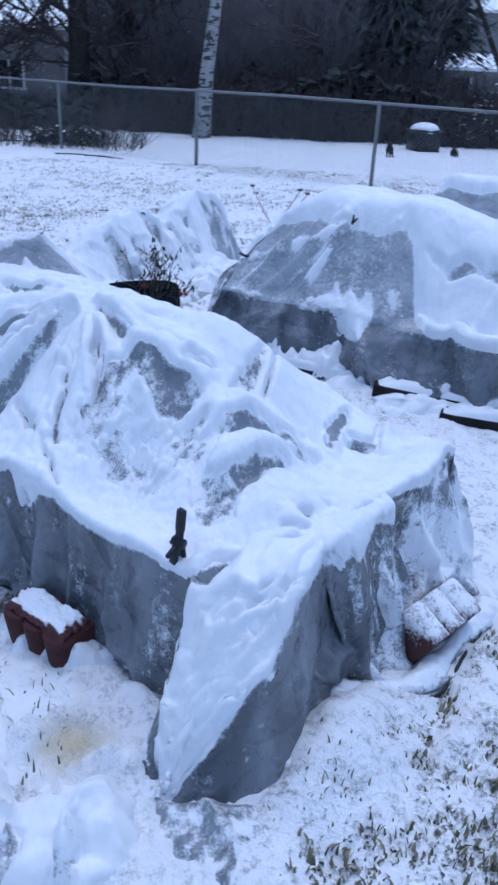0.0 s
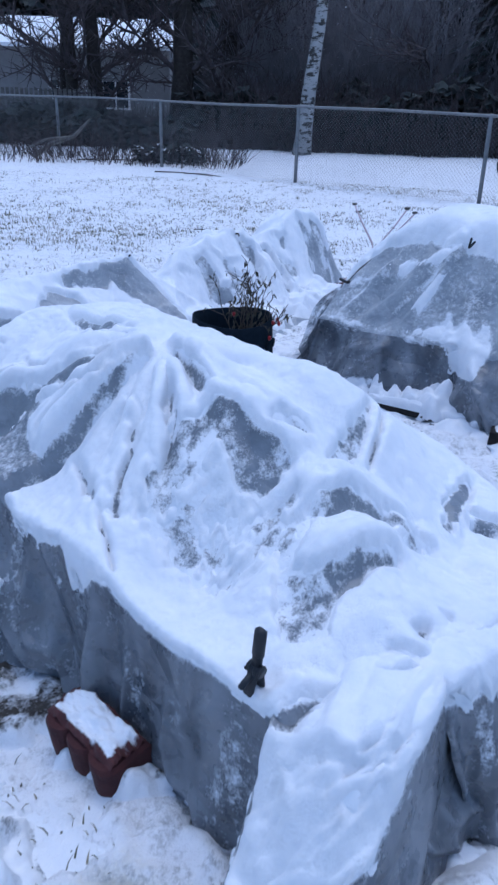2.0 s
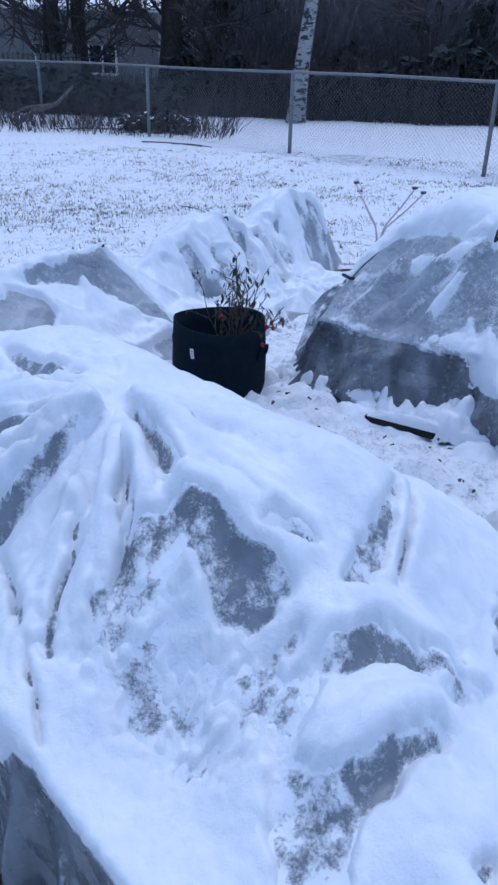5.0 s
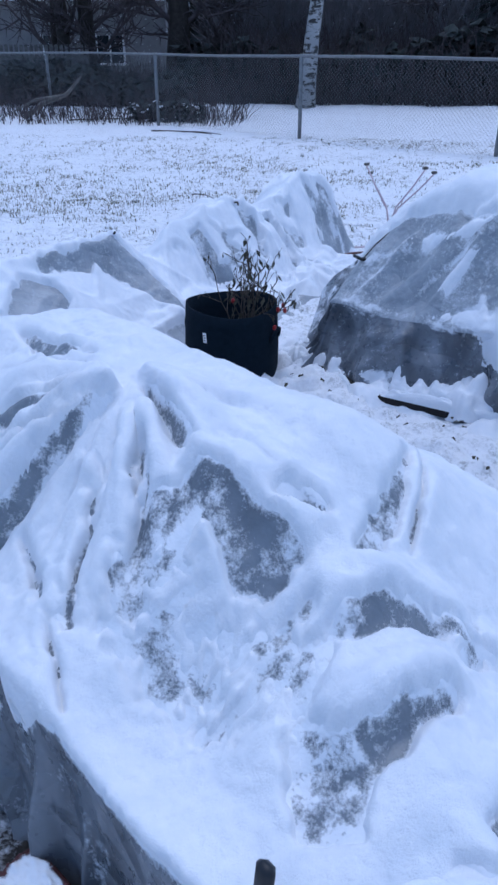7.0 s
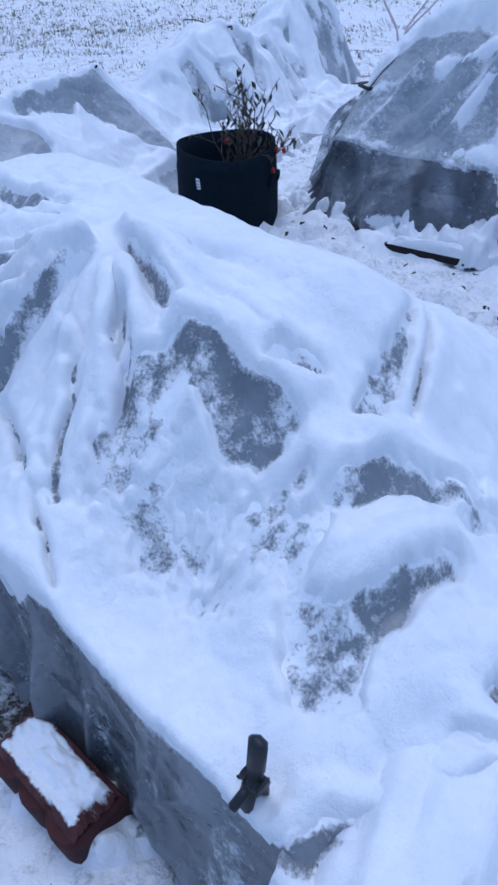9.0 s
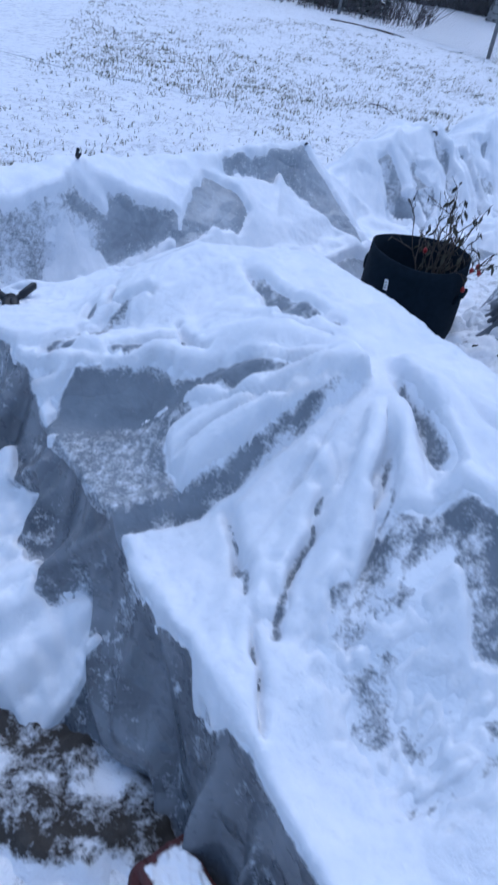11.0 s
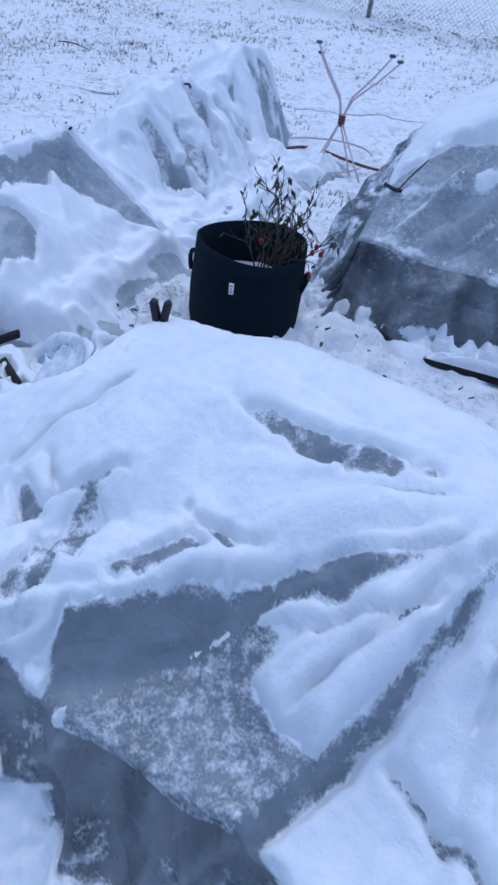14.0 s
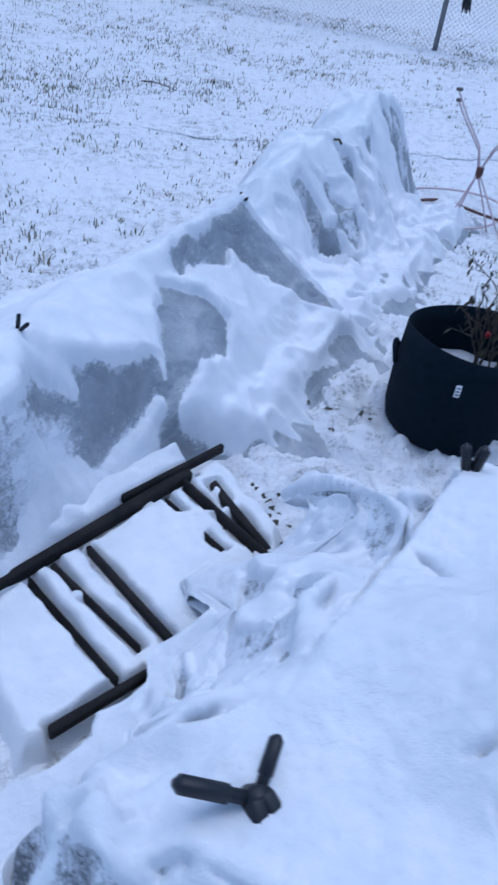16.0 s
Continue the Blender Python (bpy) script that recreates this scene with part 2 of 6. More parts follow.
def ground_height(x, y):
    x, y = np.asarray(x, float), np.asarray(y, float)
    z = -0.075 - 0.0085 * np.clip(y - 3.0, 0, 18) - 0.004 * np.clip(y - 21, 0, 30)
    near = ease(60, 20, np.hypot(x, y - 5))
    z = z + 0.055 * np.exp(-(((x + 0.40) / 0.36) ** 2 + ((y - 1.36) / 0.30) ** 2))
    a, b = (x - 0.27) * 0.55 + (y - 1.27) * 0.83, (x - 0.27) * 0.83 - (y - 1.27) * 0.55
    z = z + 0.12 * np.exp(-((a / 0.20) ** 2 + (b / 0.10) ** 2))
    return z + near * (0.022 * rough(x * 0.9, y * 0.9, 3, 3) + 0.006 * rough(x * 6, y * 6, 2, 8))


def along(x, y, x0, y0, x1, y1):
    """Signed distance to the right of a segment, and how far along it (0 to 1)."""
    dx, dy = x1 - x0, y1 - y0
    n = math.hypot(dx, dy)
    s = ((x - x0) * dx + (y - y0) * dy) / (n * n)
    return ((x - x0) * dy - (y - y0) * dx) / n, s


def crease(x, y, x0, y0, x1, y1, height, steep=0.03, gentle=0.10, tail=0.12):
    """A fold of the sheet: steep to the right of its line, gentle to the left."""
    d, s = along(x, y, x0, y0, x1, y1)
    lift = np.where(d > 0, ease(steep, 0, d), ease(-gentle, 0, d))
    return height * lift * ease(-tail, tail, s) * ease(1 + tail, 1 - tail, s)


BED_AT, BED_U, BED_W = (0.055, 1.345), (-0.773, 0.634), (0.634, 0.773)
RIM = 0.36


# where the plants beneath push the sheet up or leave it hollow: u, w, height
SWELLS = ((1.10, 0.20, 0.179), (1.55, 0.20, 0.129), (0.65, 0.20, 0.070), (0.20, 0.85, -0.081), (0.20, 0.35, 0.022), (0.50, 0.20, -0.080), (1.85, 0.60, -0.084), (1.40, 0.35, -0.049), (0.95, 0.20, -0.079), (0.80, 0.20, 0.060), (0.95, 0.85, -0.095), (0.20, 0.60, -0.027), (0.35, 0.20, 0.044), (0.05, 0.05, -0.039), (0.05, 0.85, 0.027), (0.35, 0.85, 0.021), (1.10, 0.05, 0.035), (0.80, 0.05, 0.065), (0.50, 0.05, -0.046), (0.95, 0.05, -0.081), (1.40, 0.05, -0.015), (0.50, 0.35, -0.036), (0.35, 0.35, 0.047), (0.20, 0.20, 0.039))


def bed_base(u, w):
    """The tent of the sheet over the planted bed, without its folds."""
    run = ease(0.16, 0.62, u) * ease(2.12, 1.42, u)
    rise = ease(0.06, 0.44, w) * (1 - 0.80 * ease(0.54, 1.0, w))
    z = RIM + 0.325 * run * rise + 0.03 * ease(1.5, 1.9, u) * rise
    for cu, cw, tall in SWELLS:
        z = z + tall * np.exp(-(((u - cu) / 0.208) ** 2 + ((w - cw) / 0.16) ** 2))
    return z


def taut(z, u, w, line, right, left):
    """The sheet z pulled up to a taut line of (u, w, height): it falls off by the slopes given on either side."""
    up = np.full_like(z, -9.0)
    for (u0, w0, z0), (u1, w1, z1) in zip(line[:-1], line[1:]):
        d, s = along(u, w, u0, w0, u1, w1)
        t = np.clip(s, 0, 1)
        far = np.hypot(u - u0 - t * (u1 - u0), w - w0 - t * (w1 - w0))
        up = np.maximum(up, z0 + (z1 - z0) * t - np.where(d > 0, right * far / (1 + 2.0 * far), left * far))
    k = 0.012
    return np.maximum(z, up) + k * np.exp(-np.abs(z - up) / k) * 0.5


def membrane(shape, lines, rounds=(120, 120, 80, 40)):
    """A sheet stretched over a grid between fixed polylines of (row, column, height)."""
    hold, value = np.zeros(shape, bool), np.zeros(shape)
    for line in lines:
        for (r0, c0, z0), (r1, c1, z1) in zip(line[:-1], line[1:]):
            n = int(2 * max(abs(r1 - r0), abs(c1 - c0))) + 2
            t = np.linspace(0, 1, n)
            r, c = np.rint(r0 + (r1 - r0) * t).astype(int), np.rint(c0 + (c1 - c0) * t).astype(int)
            ok = (r >= 0) & (c >= 0) & (r < shape[0]) & (c < shape[1])
            hold[r[ok], c[ok]], value[r[ok], c[ok]] = True, (z0 + (z1 - z0) * t)[ok]
    z = None
    for level, count in zip((8, 4, 2, 1), rounds):
        rows, cols = -(-shape[0] // level), -(-shape[1] // level)
        total, many = np.zeros((rows, cols)), np.zeros((rows, cols))
        i, j = np.nonzero(hold)
        np.add.at(total, (i // level, j // level), value[i, j])
        np.add.at(many, (i // level, j // level), 1)
        fixed = many > 0
        goal = total / np.maximum(many, 1)
        if z is None:
            z = np.full((rows, cols), value[hold].mean())
        else:
            z = np.repeat(np.repeat(z, 2, 0), 2, 1)[:rows, :cols]
        for _ in range(count * 3):
            z = np.where(fixed, goal, z)
            b = np.pad(z, 1, mode="edge")
            z = (b[:-2, 1:-1] + b[2:, 1:-1] + b[1:-1, :-2] + b[1:-1, 2:]) / 4
        z = np.where(fixed, goal, z)
    return z


# ---- building helpers ----
class Shape:
    """Gathers vertices and faces for one mesh."""

    def __init__(self):
        self.v, self.f = [], []

    def tube(self, points, radii, sides=6, cap=True):
        points = [Vector(p) for p in points]
        if isinstance(radii, (int, float)):
            radii = [radii] * len(points)
        start, side = len(self.v), None
        for k, p in enumerate(points):
            way = (points[min(k + 1, len(points) - 1)] - points[max(k - 1, 0)]).normalized()
            if side is None:
                side = way.orthogonal().normalized()
            side = (side - way * side.dot(way)).normalized()
            up = way.cross(side)
            for j in range(sides):
                a = 2 * math.pi * j / sides
                self.v.append(p + (side * math.cos(a) + up * math.sin(a)) * radii[k])
        for k in range(len(points) - 1):
            for j in range(sides):
                a, b = start + k * sides + j, start + k * sides + (j + 1) % sides
                self.f.append((a, b, b + sides, a + sides))
        if cap:
            self.f.append(tuple(range(start + sides - 1, start - 1, -1)))
            end = len(self.v) - sides
            self.f.append(tuple(range(end, end + sides)))
        return self

    def box(self, m, size, bevel=0.004, warp=0.0):
        """A bevelled bar centred at the pose m."""
        bm = bmesh.new()
        bmesh.ops.create_cube(bm, size=1.0, matrix=Matrix.Diagonal((*size, 1)))
        if warp:
            for v in bm.verts:
                v.co += Vector((random.uniform(-warp, warp), random.uniform(-warp, warp), random.uniform(-warp, warp)))
        if bevel:
            bmesh.ops.bevel(bm, geom=list(bm.edges), offset=bevel, segments=1, affect="EDGES")
        start = len(self.v)
        bm.verts.ensure_lookup_table()
        self.v += [m @ v.co for v in bm.verts]
        self.f += [tuple(start + v.index for v in f.verts) for f in bm.faces]
        bm.free()
        return self

    def ball(self, centre, radii, rings=6, sides=8, wobble=0.0):
        start, c = len(self.v), Vector(centre)
        for i in range(1, rings):
            a = math.pi * i / rings
            for j in range(sides):
                b = 2 * math.pi * j / sides
                k = 1 + random.uniform(-wobble, wobble)
                self.v.append(c + Vector((radii[0] * math.sin(a) * math.cos(b), radii[1] * math.sin(a) * math.sin(b), radii[2] * math.cos(a))) * k)
        top, low = len(self.v), len(self.v) + 1
        self.v += [c + Vector((0, 0, radii[2])), c - Vector((0, 0, radii[2]))]
        for j in range(sides):
            n = (j + 1) % sides
            self.f.append((top, start + j, start + n))
            for i in range(rings - 2):
                a = start + i * sides
                self.f.append((a + j, a + sides + j, a + sides + n, a + n))
            a = start + (rings - 2) * sides
            self.f.append((low, a + n, a + j))
        return self

    def grid(self, places):
        """A sheet through an array of rows of points."""
        rows, cols = places.shape[:2]
        start = len(self.v)
        self.v += [tuple(p) for p in places.reshape(-1, 3)]
        for i in range(rows - 1):
            for j in range(cols - 1):
                a = start + i * cols + j
                self.f.append((a, a + 1, a + cols + 1, a + cols))
        return self


def dress(ob, materials, smooth=True):
    for m in materials if isinstance(materials, (list, tuple)) else [materials]:
        ob.data.materials.append(m)
    if smooth:
        ob.data.polygons.foreach_set("use_smooth", np.ones(len(ob.data.polygons), bool))
    return ob


def solid(name, shape, material_, smooth=True):
    me = bpy.data.meshes.new(name)
    me.from_pydata([tuple(v) for v in shape.v], [], shape.f)
    me.update()
    return dress(new(name, me), material_, smooth)


def sheet(name, places, material_, keep=None, dusting=None):
    """A mesh through rows of points; keep: which quads stay; dusting: how much snow dust sticks to it."""
    rows, cols = places.shape[:2]
    i, j = np.meshgrid(np.arange(rows - 1), np.arange(cols - 1), indexing="ij")
    a = (i * cols + j).ravel()
    quads = np.stack([a, a + 1, a + cols + 1, a + cols], 1)
    if keep is not None:
        quads = quads[keep.ravel()]
    used = np.unique(quads)
    where = np.zeros(rows * cols, np.int64)
    where[used] = np.arange(len(used))
    verts, quads = places.reshape(-1, 3)[used], where[quads]
    me = bpy.data.meshes.new(name)
    me.vertices.add(len(verts))
    me.vertices.foreach_set("co", verts.astype(np.float32).ravel())
    me.loops.add(quads.size)
    me.loops.foreach_set("vertex_index", quads.astype(np.int32).ravel())
    me.polygons.add(len(quads))
    me.polygons.foreach_set("loop_start", np.arange(0, quads.size, 4, dtype=np.int32))
    me.update(calc_edges=True)
    me.validate()
    if dusting is not None:
        me.attributes.new("dusting", "FLOAT", "POINT").data.foreach_set("value", dusting.reshape(-1)[used].astype(np.float32))
    return dress(new(name, me), material_)


def thing(name, label, category, group="", kind="", at=(0, 0, 0)):
    ob = tagged(new(name), label, category, group, kind)
    ob.empty_display_size = 0.1
    ob.matrix_world = Matrix.Translation(at)
    return ob


def stands_at(ob):
    """The pose in the world of a thing or a part."""
    return ob.matrix_basis if ob.parent is None else stands_at(ob.parent) @ ob.matrix_parent_inverse @ ob.matrix_basis


def part(name, shape, material_, parent, label="", smooth=True):
    """One mesh, given in world places, as a part of a thing."""
    ob = shape if isinstance(shape, bpy.types.Object) else solid(name, shape, material_, smooth)
    ob.name = name
    ob.parent = parent
    ob.matrix_parent_inverse = stands_at(parent).inverted()
    return tagged(ob, label)


def blur(a, times=1):
    for _ in range(times):
        b = np.pad(a, [(1, 1), (1, 1)] + [(0, 0)] * (a.ndim - 2), mode="edge")
        b = (b[:-2] + 2 * b[1:-1] + b[2:]) / 4
        a = (b[:, :-2] + 2 * b[:, 1:-1] + b[:, 2:]) / 4
    return a


def normals(p):
    du, dv = np.gradient(p, axis=0), np.gradient(p, axis=1)
    n = np.cross(du, dv)
    n /= np.linalg.norm(n, axis=2, keepdims=True) + 1e-12
    return n * np.sign(n[..., 2:3] + 1e-9)


def settled(p, depth):
    """The snow's depth with crumbled edges."""
    fine = rough(p[..., 0] * 85 + p[..., 2] * 40, p[..., 1] * 85, 2, 19)
    depth = blur(depth, 1)
    return depth + 0.0060 * fine * ease(0.018, 0.002, np.abs(depth - 0.003))


def dust_round(depth, spread_=10, thick=1.75):
    """Dust on the film, thickest beside the lying snow."""
    return clip01(thick * blur((depth > -0.001).astype(float), spread_))


def snow_over(name, p, depth, group_label, settle=0.35, cut=None):
    """Snow lying on the sheet p, as thick as depth; where depth is below nothing the sheet stays bare."""
    n = normals(p)
    lumps_ = 0.0036 * rough(p[..., 0] * 15, p[..., 1] * 15, 3, 181) + 0.0016 * rough(p[..., 0] * 62, p[..., 1] * 62, 2, 182)
    d = np.where(depth > 0, depth + lumps_ * ease(0.002, 0.014, depth), np.maximum(depth, -0.006))
    q = p.copy()
    q[..., 2] += d * (1 - settle)
    q += n * (d * settle)[..., None]
    alive = depth > -0.003
    keep = alive[:-1, :-1] | alive[1:, :-1] | alive[:-1, 1:] | alive[1:, 1:]
    if cut is not None:
        keep = keep & ~cut
    ob = sheet(name, q, SNOW, keep)
    return tagged(ob, group_label, "snow", "", "stuff")


def patch(u, w, cu, cw, ru, rw, turn=0.0):
    """1 in the middle of an oval patch, 0 at its border and beyond."""
    c, s = math.cos(radians(turn)), math.sin(radians(turn))
    a, b = (u - cu) * c + (w - cw) * s, -(u - cu) * s + (w - cw) * c
    return clip01(1 - np.sqrt((a / ru) ** 2 + (b / rw) ** 2)) ** 0.7


def drape(at, eu, ew, box, height, step, apron, lean, wave, wave_seed, end_lean=0.0, spilled=0.0, crisp_deep=0.026, start_lean=0.0):
    """A sheet over a raised bed: inside the box it follows height(u, w), beyond its rim it hangs down, then lies out on the ground.
    Returns the places, u, w and how far beyond the rim each lies."""
    u0, u1, w0, w1 = box
    us, ws = np.arange(u0 - apron, u1 + apron, step), np.arange(w0 - apron, w1 + apron, step)
    a, b = np.meshgrid(us, ws, indexing="ij")
    qu, qw = np.clip(a, u0, u1), np.clip(b, w0, w1)
    du, dw = a - qu, b - qw
    d = np.hypot(du, dw)
    nu, nw = du / (d + 1e-9), dw / (d + 1e-9)
    top = height(qu, qw)
    gx, gy = at[0] + eu[0] * qu + ew[0] * qw, at[1] + eu[1] * qu + ew[1] * qw
    low = ground_height(gx, gy) + 0.012
    turn = np.arctan2(nw, nu)
    run = (qu - qw) * 1.0 + turn * 0.25
    sway = rough(run / wave, np.zeros_like(run) + wave_seed * 3.1, 3, wave_seed)
    pleat = 1 - 2.4 * np.abs(grain(run / wave * 1.7 + 0.8 * d, d * 1.5 + wave_seed, wave_seed + 5))
    f = np.clip(lean + spilled * (ease(0.98, 1.25, qu) - 0.6 * ease(0.95, 0.75, qu)) * clip01(-nw) + (0.13 * sway + 0.17 * pleat) * ease(0.0, 0.22, d) + end_lean * clip01(nu) ** 2 * ease(1.2, 0.6, qw) + start_lean * clip01(-nu) ** 2, 0.03, 0.92)
    drop = np.sqrt(1 - f * f)
    need = np.maximum(top - low, 0.001) / drop
    hang = np.minimum(d, need)
    lie = np.maximum(d - need, 0)
    z = np.maximum(top - hang * drop, low)
    out = hang * f + lie * 0.8
    wob = 0.014 * rough(run * 4, 0 * run + 0.7, 3, wave_seed + 2)
    crisp = (1 - np.abs(grain(run * 4.2 + 3.2 * d, d * 1.3, wave_seed + 21))) ** 4 + (1 - np.abs(grain(run * 3.6 - 2.6 * d, d * 1.1 + 5, wave_seed + 22))) ** 4
    wob = wob + crisp_deep * (crisp - 0.4) * ease(0.0, 0.10, d) * (1 - 0.6 * (spilled > 0) * ease(0.95, 0.75, qu) * clip01(-nw))
    u, w = qu + nu * (out + wob * ease(-0.01, 0.04, d)), qw + nw * (out + wob * ease(-0.01, 0.04, d))
    z = z + (0.030 * rough(u * 5, w * 5, 3, wave_seed + 9) + 0.012 * rough(u * 17, w * 17, 2, wave_seed + 8) - 0.004) * ease(0, 0.06, lie) - 0.075 * ease(0.04, 0.26, lie)
    heap = clip01(nu) * ease(0.03, 0.12, d) * ease(0.62, 0.40, d) * (end_lean > 0)
    z = z + heap * (0.11 * (1 - np.abs(grain(u * 4.4 + w * 3.4, w * 4.2 - u * 4.4 + 2, wave_seed + 31))) ** 3 + 0.05 * (1 - np.abs(grain(u * 10 + 2, w * 8 + u * 4, wave_seed + 32))) ** 3 - 0.035)
    x, y = at[0] + eu[0] * u + ew[0] * w, at[1] + eu[1] * u + ew[1] * w
    return blur(np.stack([x, y, z], 2), 2), u, w, d, lie


# ---- ground: one sheet of snowy lawn out to the horizon ----
def spread(inner0, inner1, step, outer, growth=1.18):
    mid = list(np.arange(inner0, inner1, step))
    lo, hi, s = [inner0], [inner1], step
    while hi[-1] < outer:
        s *= growth
        hi.append(hi[-1] + s)
        lo.append(lo[-1] - s)
    return np.array(lo[:0:-1] + mid + hi)


gx, gy = np.meshgrid(spread(-3.2, 2.4, 0.02, 900), spread(0.6, 7.4, 0.02, 900), indexing="ij")
gz = ground_height(gx, gy)
lumps = ease(4.5, 1.5, np.hypot(gx + 0.5, (gy - 3.6) * 0.7))
gz = gz + lumps * (0.024 * np.maximum(rough(gx * 5, gy * 5, 4, 21), -0.3) + 0.010 * rough(gx * 22, gy * 22, 3, 31))
path = ease(0.9, 0.3, np.abs((gx + 0.6) * 0.77 + (gy - 3.9) * 0.64 - 0.0)) * ease(2.2, 1.2, np.hypot(gx + 0.3, gy - 4.3))
gz = gz + path * 0.078 * (0.42 - np.abs(grain(gx * 9 + 0.5 * grain(gx * 4, gy * 4, 2), gy * 9, 23)))
gz = gz + path * (0.030 * rough(gx * 12, gy * 12, 3, 27) + 0.02 * (1 - np.abs(grain(gx * 16, gy * 16, 28))) ** 3)
heaps = ease(0.55, 0.2, np.hypot((gx + 0.42) * 0.9, gy - 1.18))
gz = gz + heaps * (0.055 * (1 - np.abs(grain(gx * 6.2 + gy * 4, gy * 5.6 - gx * 3, 24))) ** 3 + 0.022 * rough(gx * 12, gy * 12, 3, 25) - 0.02)
trodden = ease(0.70, 0.42, np.hypot(gx - 0.92, gy - 1.30))
gz = gz + trodden * (0.030 * (0.5 - np.abs(grain(gx * 17, gy * 17, 26))) + 0.012 * rough(gx * 34, gy * 34, 2, 29))
ground = sheet("ground", np.stack([gx, gy, gz], 2), LAWN)
tagged(ground, "snow-covered lawn with grass poking through", "ground", "", "structure")


# ---- the nearest raised bed, under its plastic sheet ----
def bed_folds(u, w):
    """The folds of the sheet over the bed: their height, and where their steep sides are left bare."""
    lift, bare = np.zeros_like(u), np.zeros_like(u)

    def fold(height, steep, gentle, *line, strip=1.0):
        rise, band = np.zeros_like(u), np.zeros_like(u)
        last = len(line) - 2
        for k, (p, q) in enumerate(zip(line[:-1], line[1:])):
            d, s = along(u, w, *p, *q)
            ends = ease(-0.12, 0.2, s) if k == 0 else ease(-0.06, 0.0, s)
            ends = ends * (ease(1.12, 0.8, s) if k == last else ease(1.06, 1.0, s))
            rise = np.maximum(rise, np.where(d > 0, ease(steep, 0, d), ease(-gentle, 0, d)) * ends)
            band = np.maximum(band, ease(-0.004, 0.004, d) * ease(steep * 1.05, steep * 0.7, d) * ends)
        lift[...] += height * rise
        bare[...] = np.maximum(bare, band * strip)

    # round the gathered peak
    fold(0.062, 0.024, 0.11, (0.955, 0.350), (0.980, 0.271), (1.025, 0.150), (1.063, 0.079), strip=0.0)
    fold(0.036, 0.030, 0.06, (1.063, 0.079), (1.105, -0.035), (1.147, -0.10), strip=0.0)
    fold(0.022, 0.016, 0.05, (0.938, 0.252), (0.869, 0.236), (0.824, 0.195), (0.802, 0.130), (0.750, 0.088), strip=0.35)
    fold(0.018, 0.015, 0.05, (0.821, 0.071), (0.881, 0.109), (0.968, 0.132), strip=0.3)
    fold(0.032, 0.016, 0.10, (0.715, 0.350), (0.850, 0.388), (0.960, 0.412))
    fold(0.013, 0.030, 0.12, (1.070, 0.412), (1.210, 0.388), (1.370, 0.420), (1.450, 0.425), strip=0.3)
    fold(0.024, 0.050, 0.06, (1.500, 0.215), (1.545, 0.165), (1.590, 0.085), strip=0.3)
    fold(0.020, 0.030, 0.05, (1.590, 0.125), (1.690, 0.190), strip=0.3)
    fold(0.014, 0.016, 0.05, (0.742, 0.180), (0.677, 0.130), strip=0.6)
    fold(0.014, 0.016, 0.05, (0.804, 0.093), (0.746, 0.054), strip=0.6)
    fold(0.010, 0.012, 0.05, (0.985, 0.122), (0.884, 0.091), strip=0.4)
    # near end
    fold(0.034, 0.036, 0.09, (0.460, 0.355), (0.534, 0.347), (0.632, 0.339), (0.719, 0.325), strip=0.25)
    fold(0.016, 0.024, 0.07, (0.475, 0.429), (0.562, 0.374), strip=0.8)
    fold(0.010, 0.012, 0.04, (0.404, 0.556), (0.480, 0.718), strip=0.6)
    fold(0.030, 0.045, 0.09, (0.276, 0.557), (0.340, 0.434), (0.371, 0.320), strip=0.8)
    fold(0.030, 0.031, 0.06, (0.223, 0.584), (0.254, 0.561), (0.256, 0.480))
    fold(0.045, 0.034, 0.08, (0.206, 0.426), (0.249, 0.194), strip=0.35)
    fold(0.032, 0.022, 0.06, (0.350, 0.930), (0.223, 0.666), strip=0.3)
    fold(0.035, 0.025, 0.05, (0.165, 0.825), (0.240, 0.990))
    fold(0.030, 0.040, 0.05, (0.056, 0.074), (0.113, 0.038), (0.141, -0.023))
    fold(0.015, 0.020, 0.05, (-0.007, 0.249), (0.067, 0.205))
    fold(0.020, 0.019, 0.05, (0.003, 0.224), (0.028, 0.134))
    fold(0.006, 0.010, 0.03, (0.425, 0.271), (0.419, 0.188), (0.450, 0.114), strip=0.55)
    return lift, bare


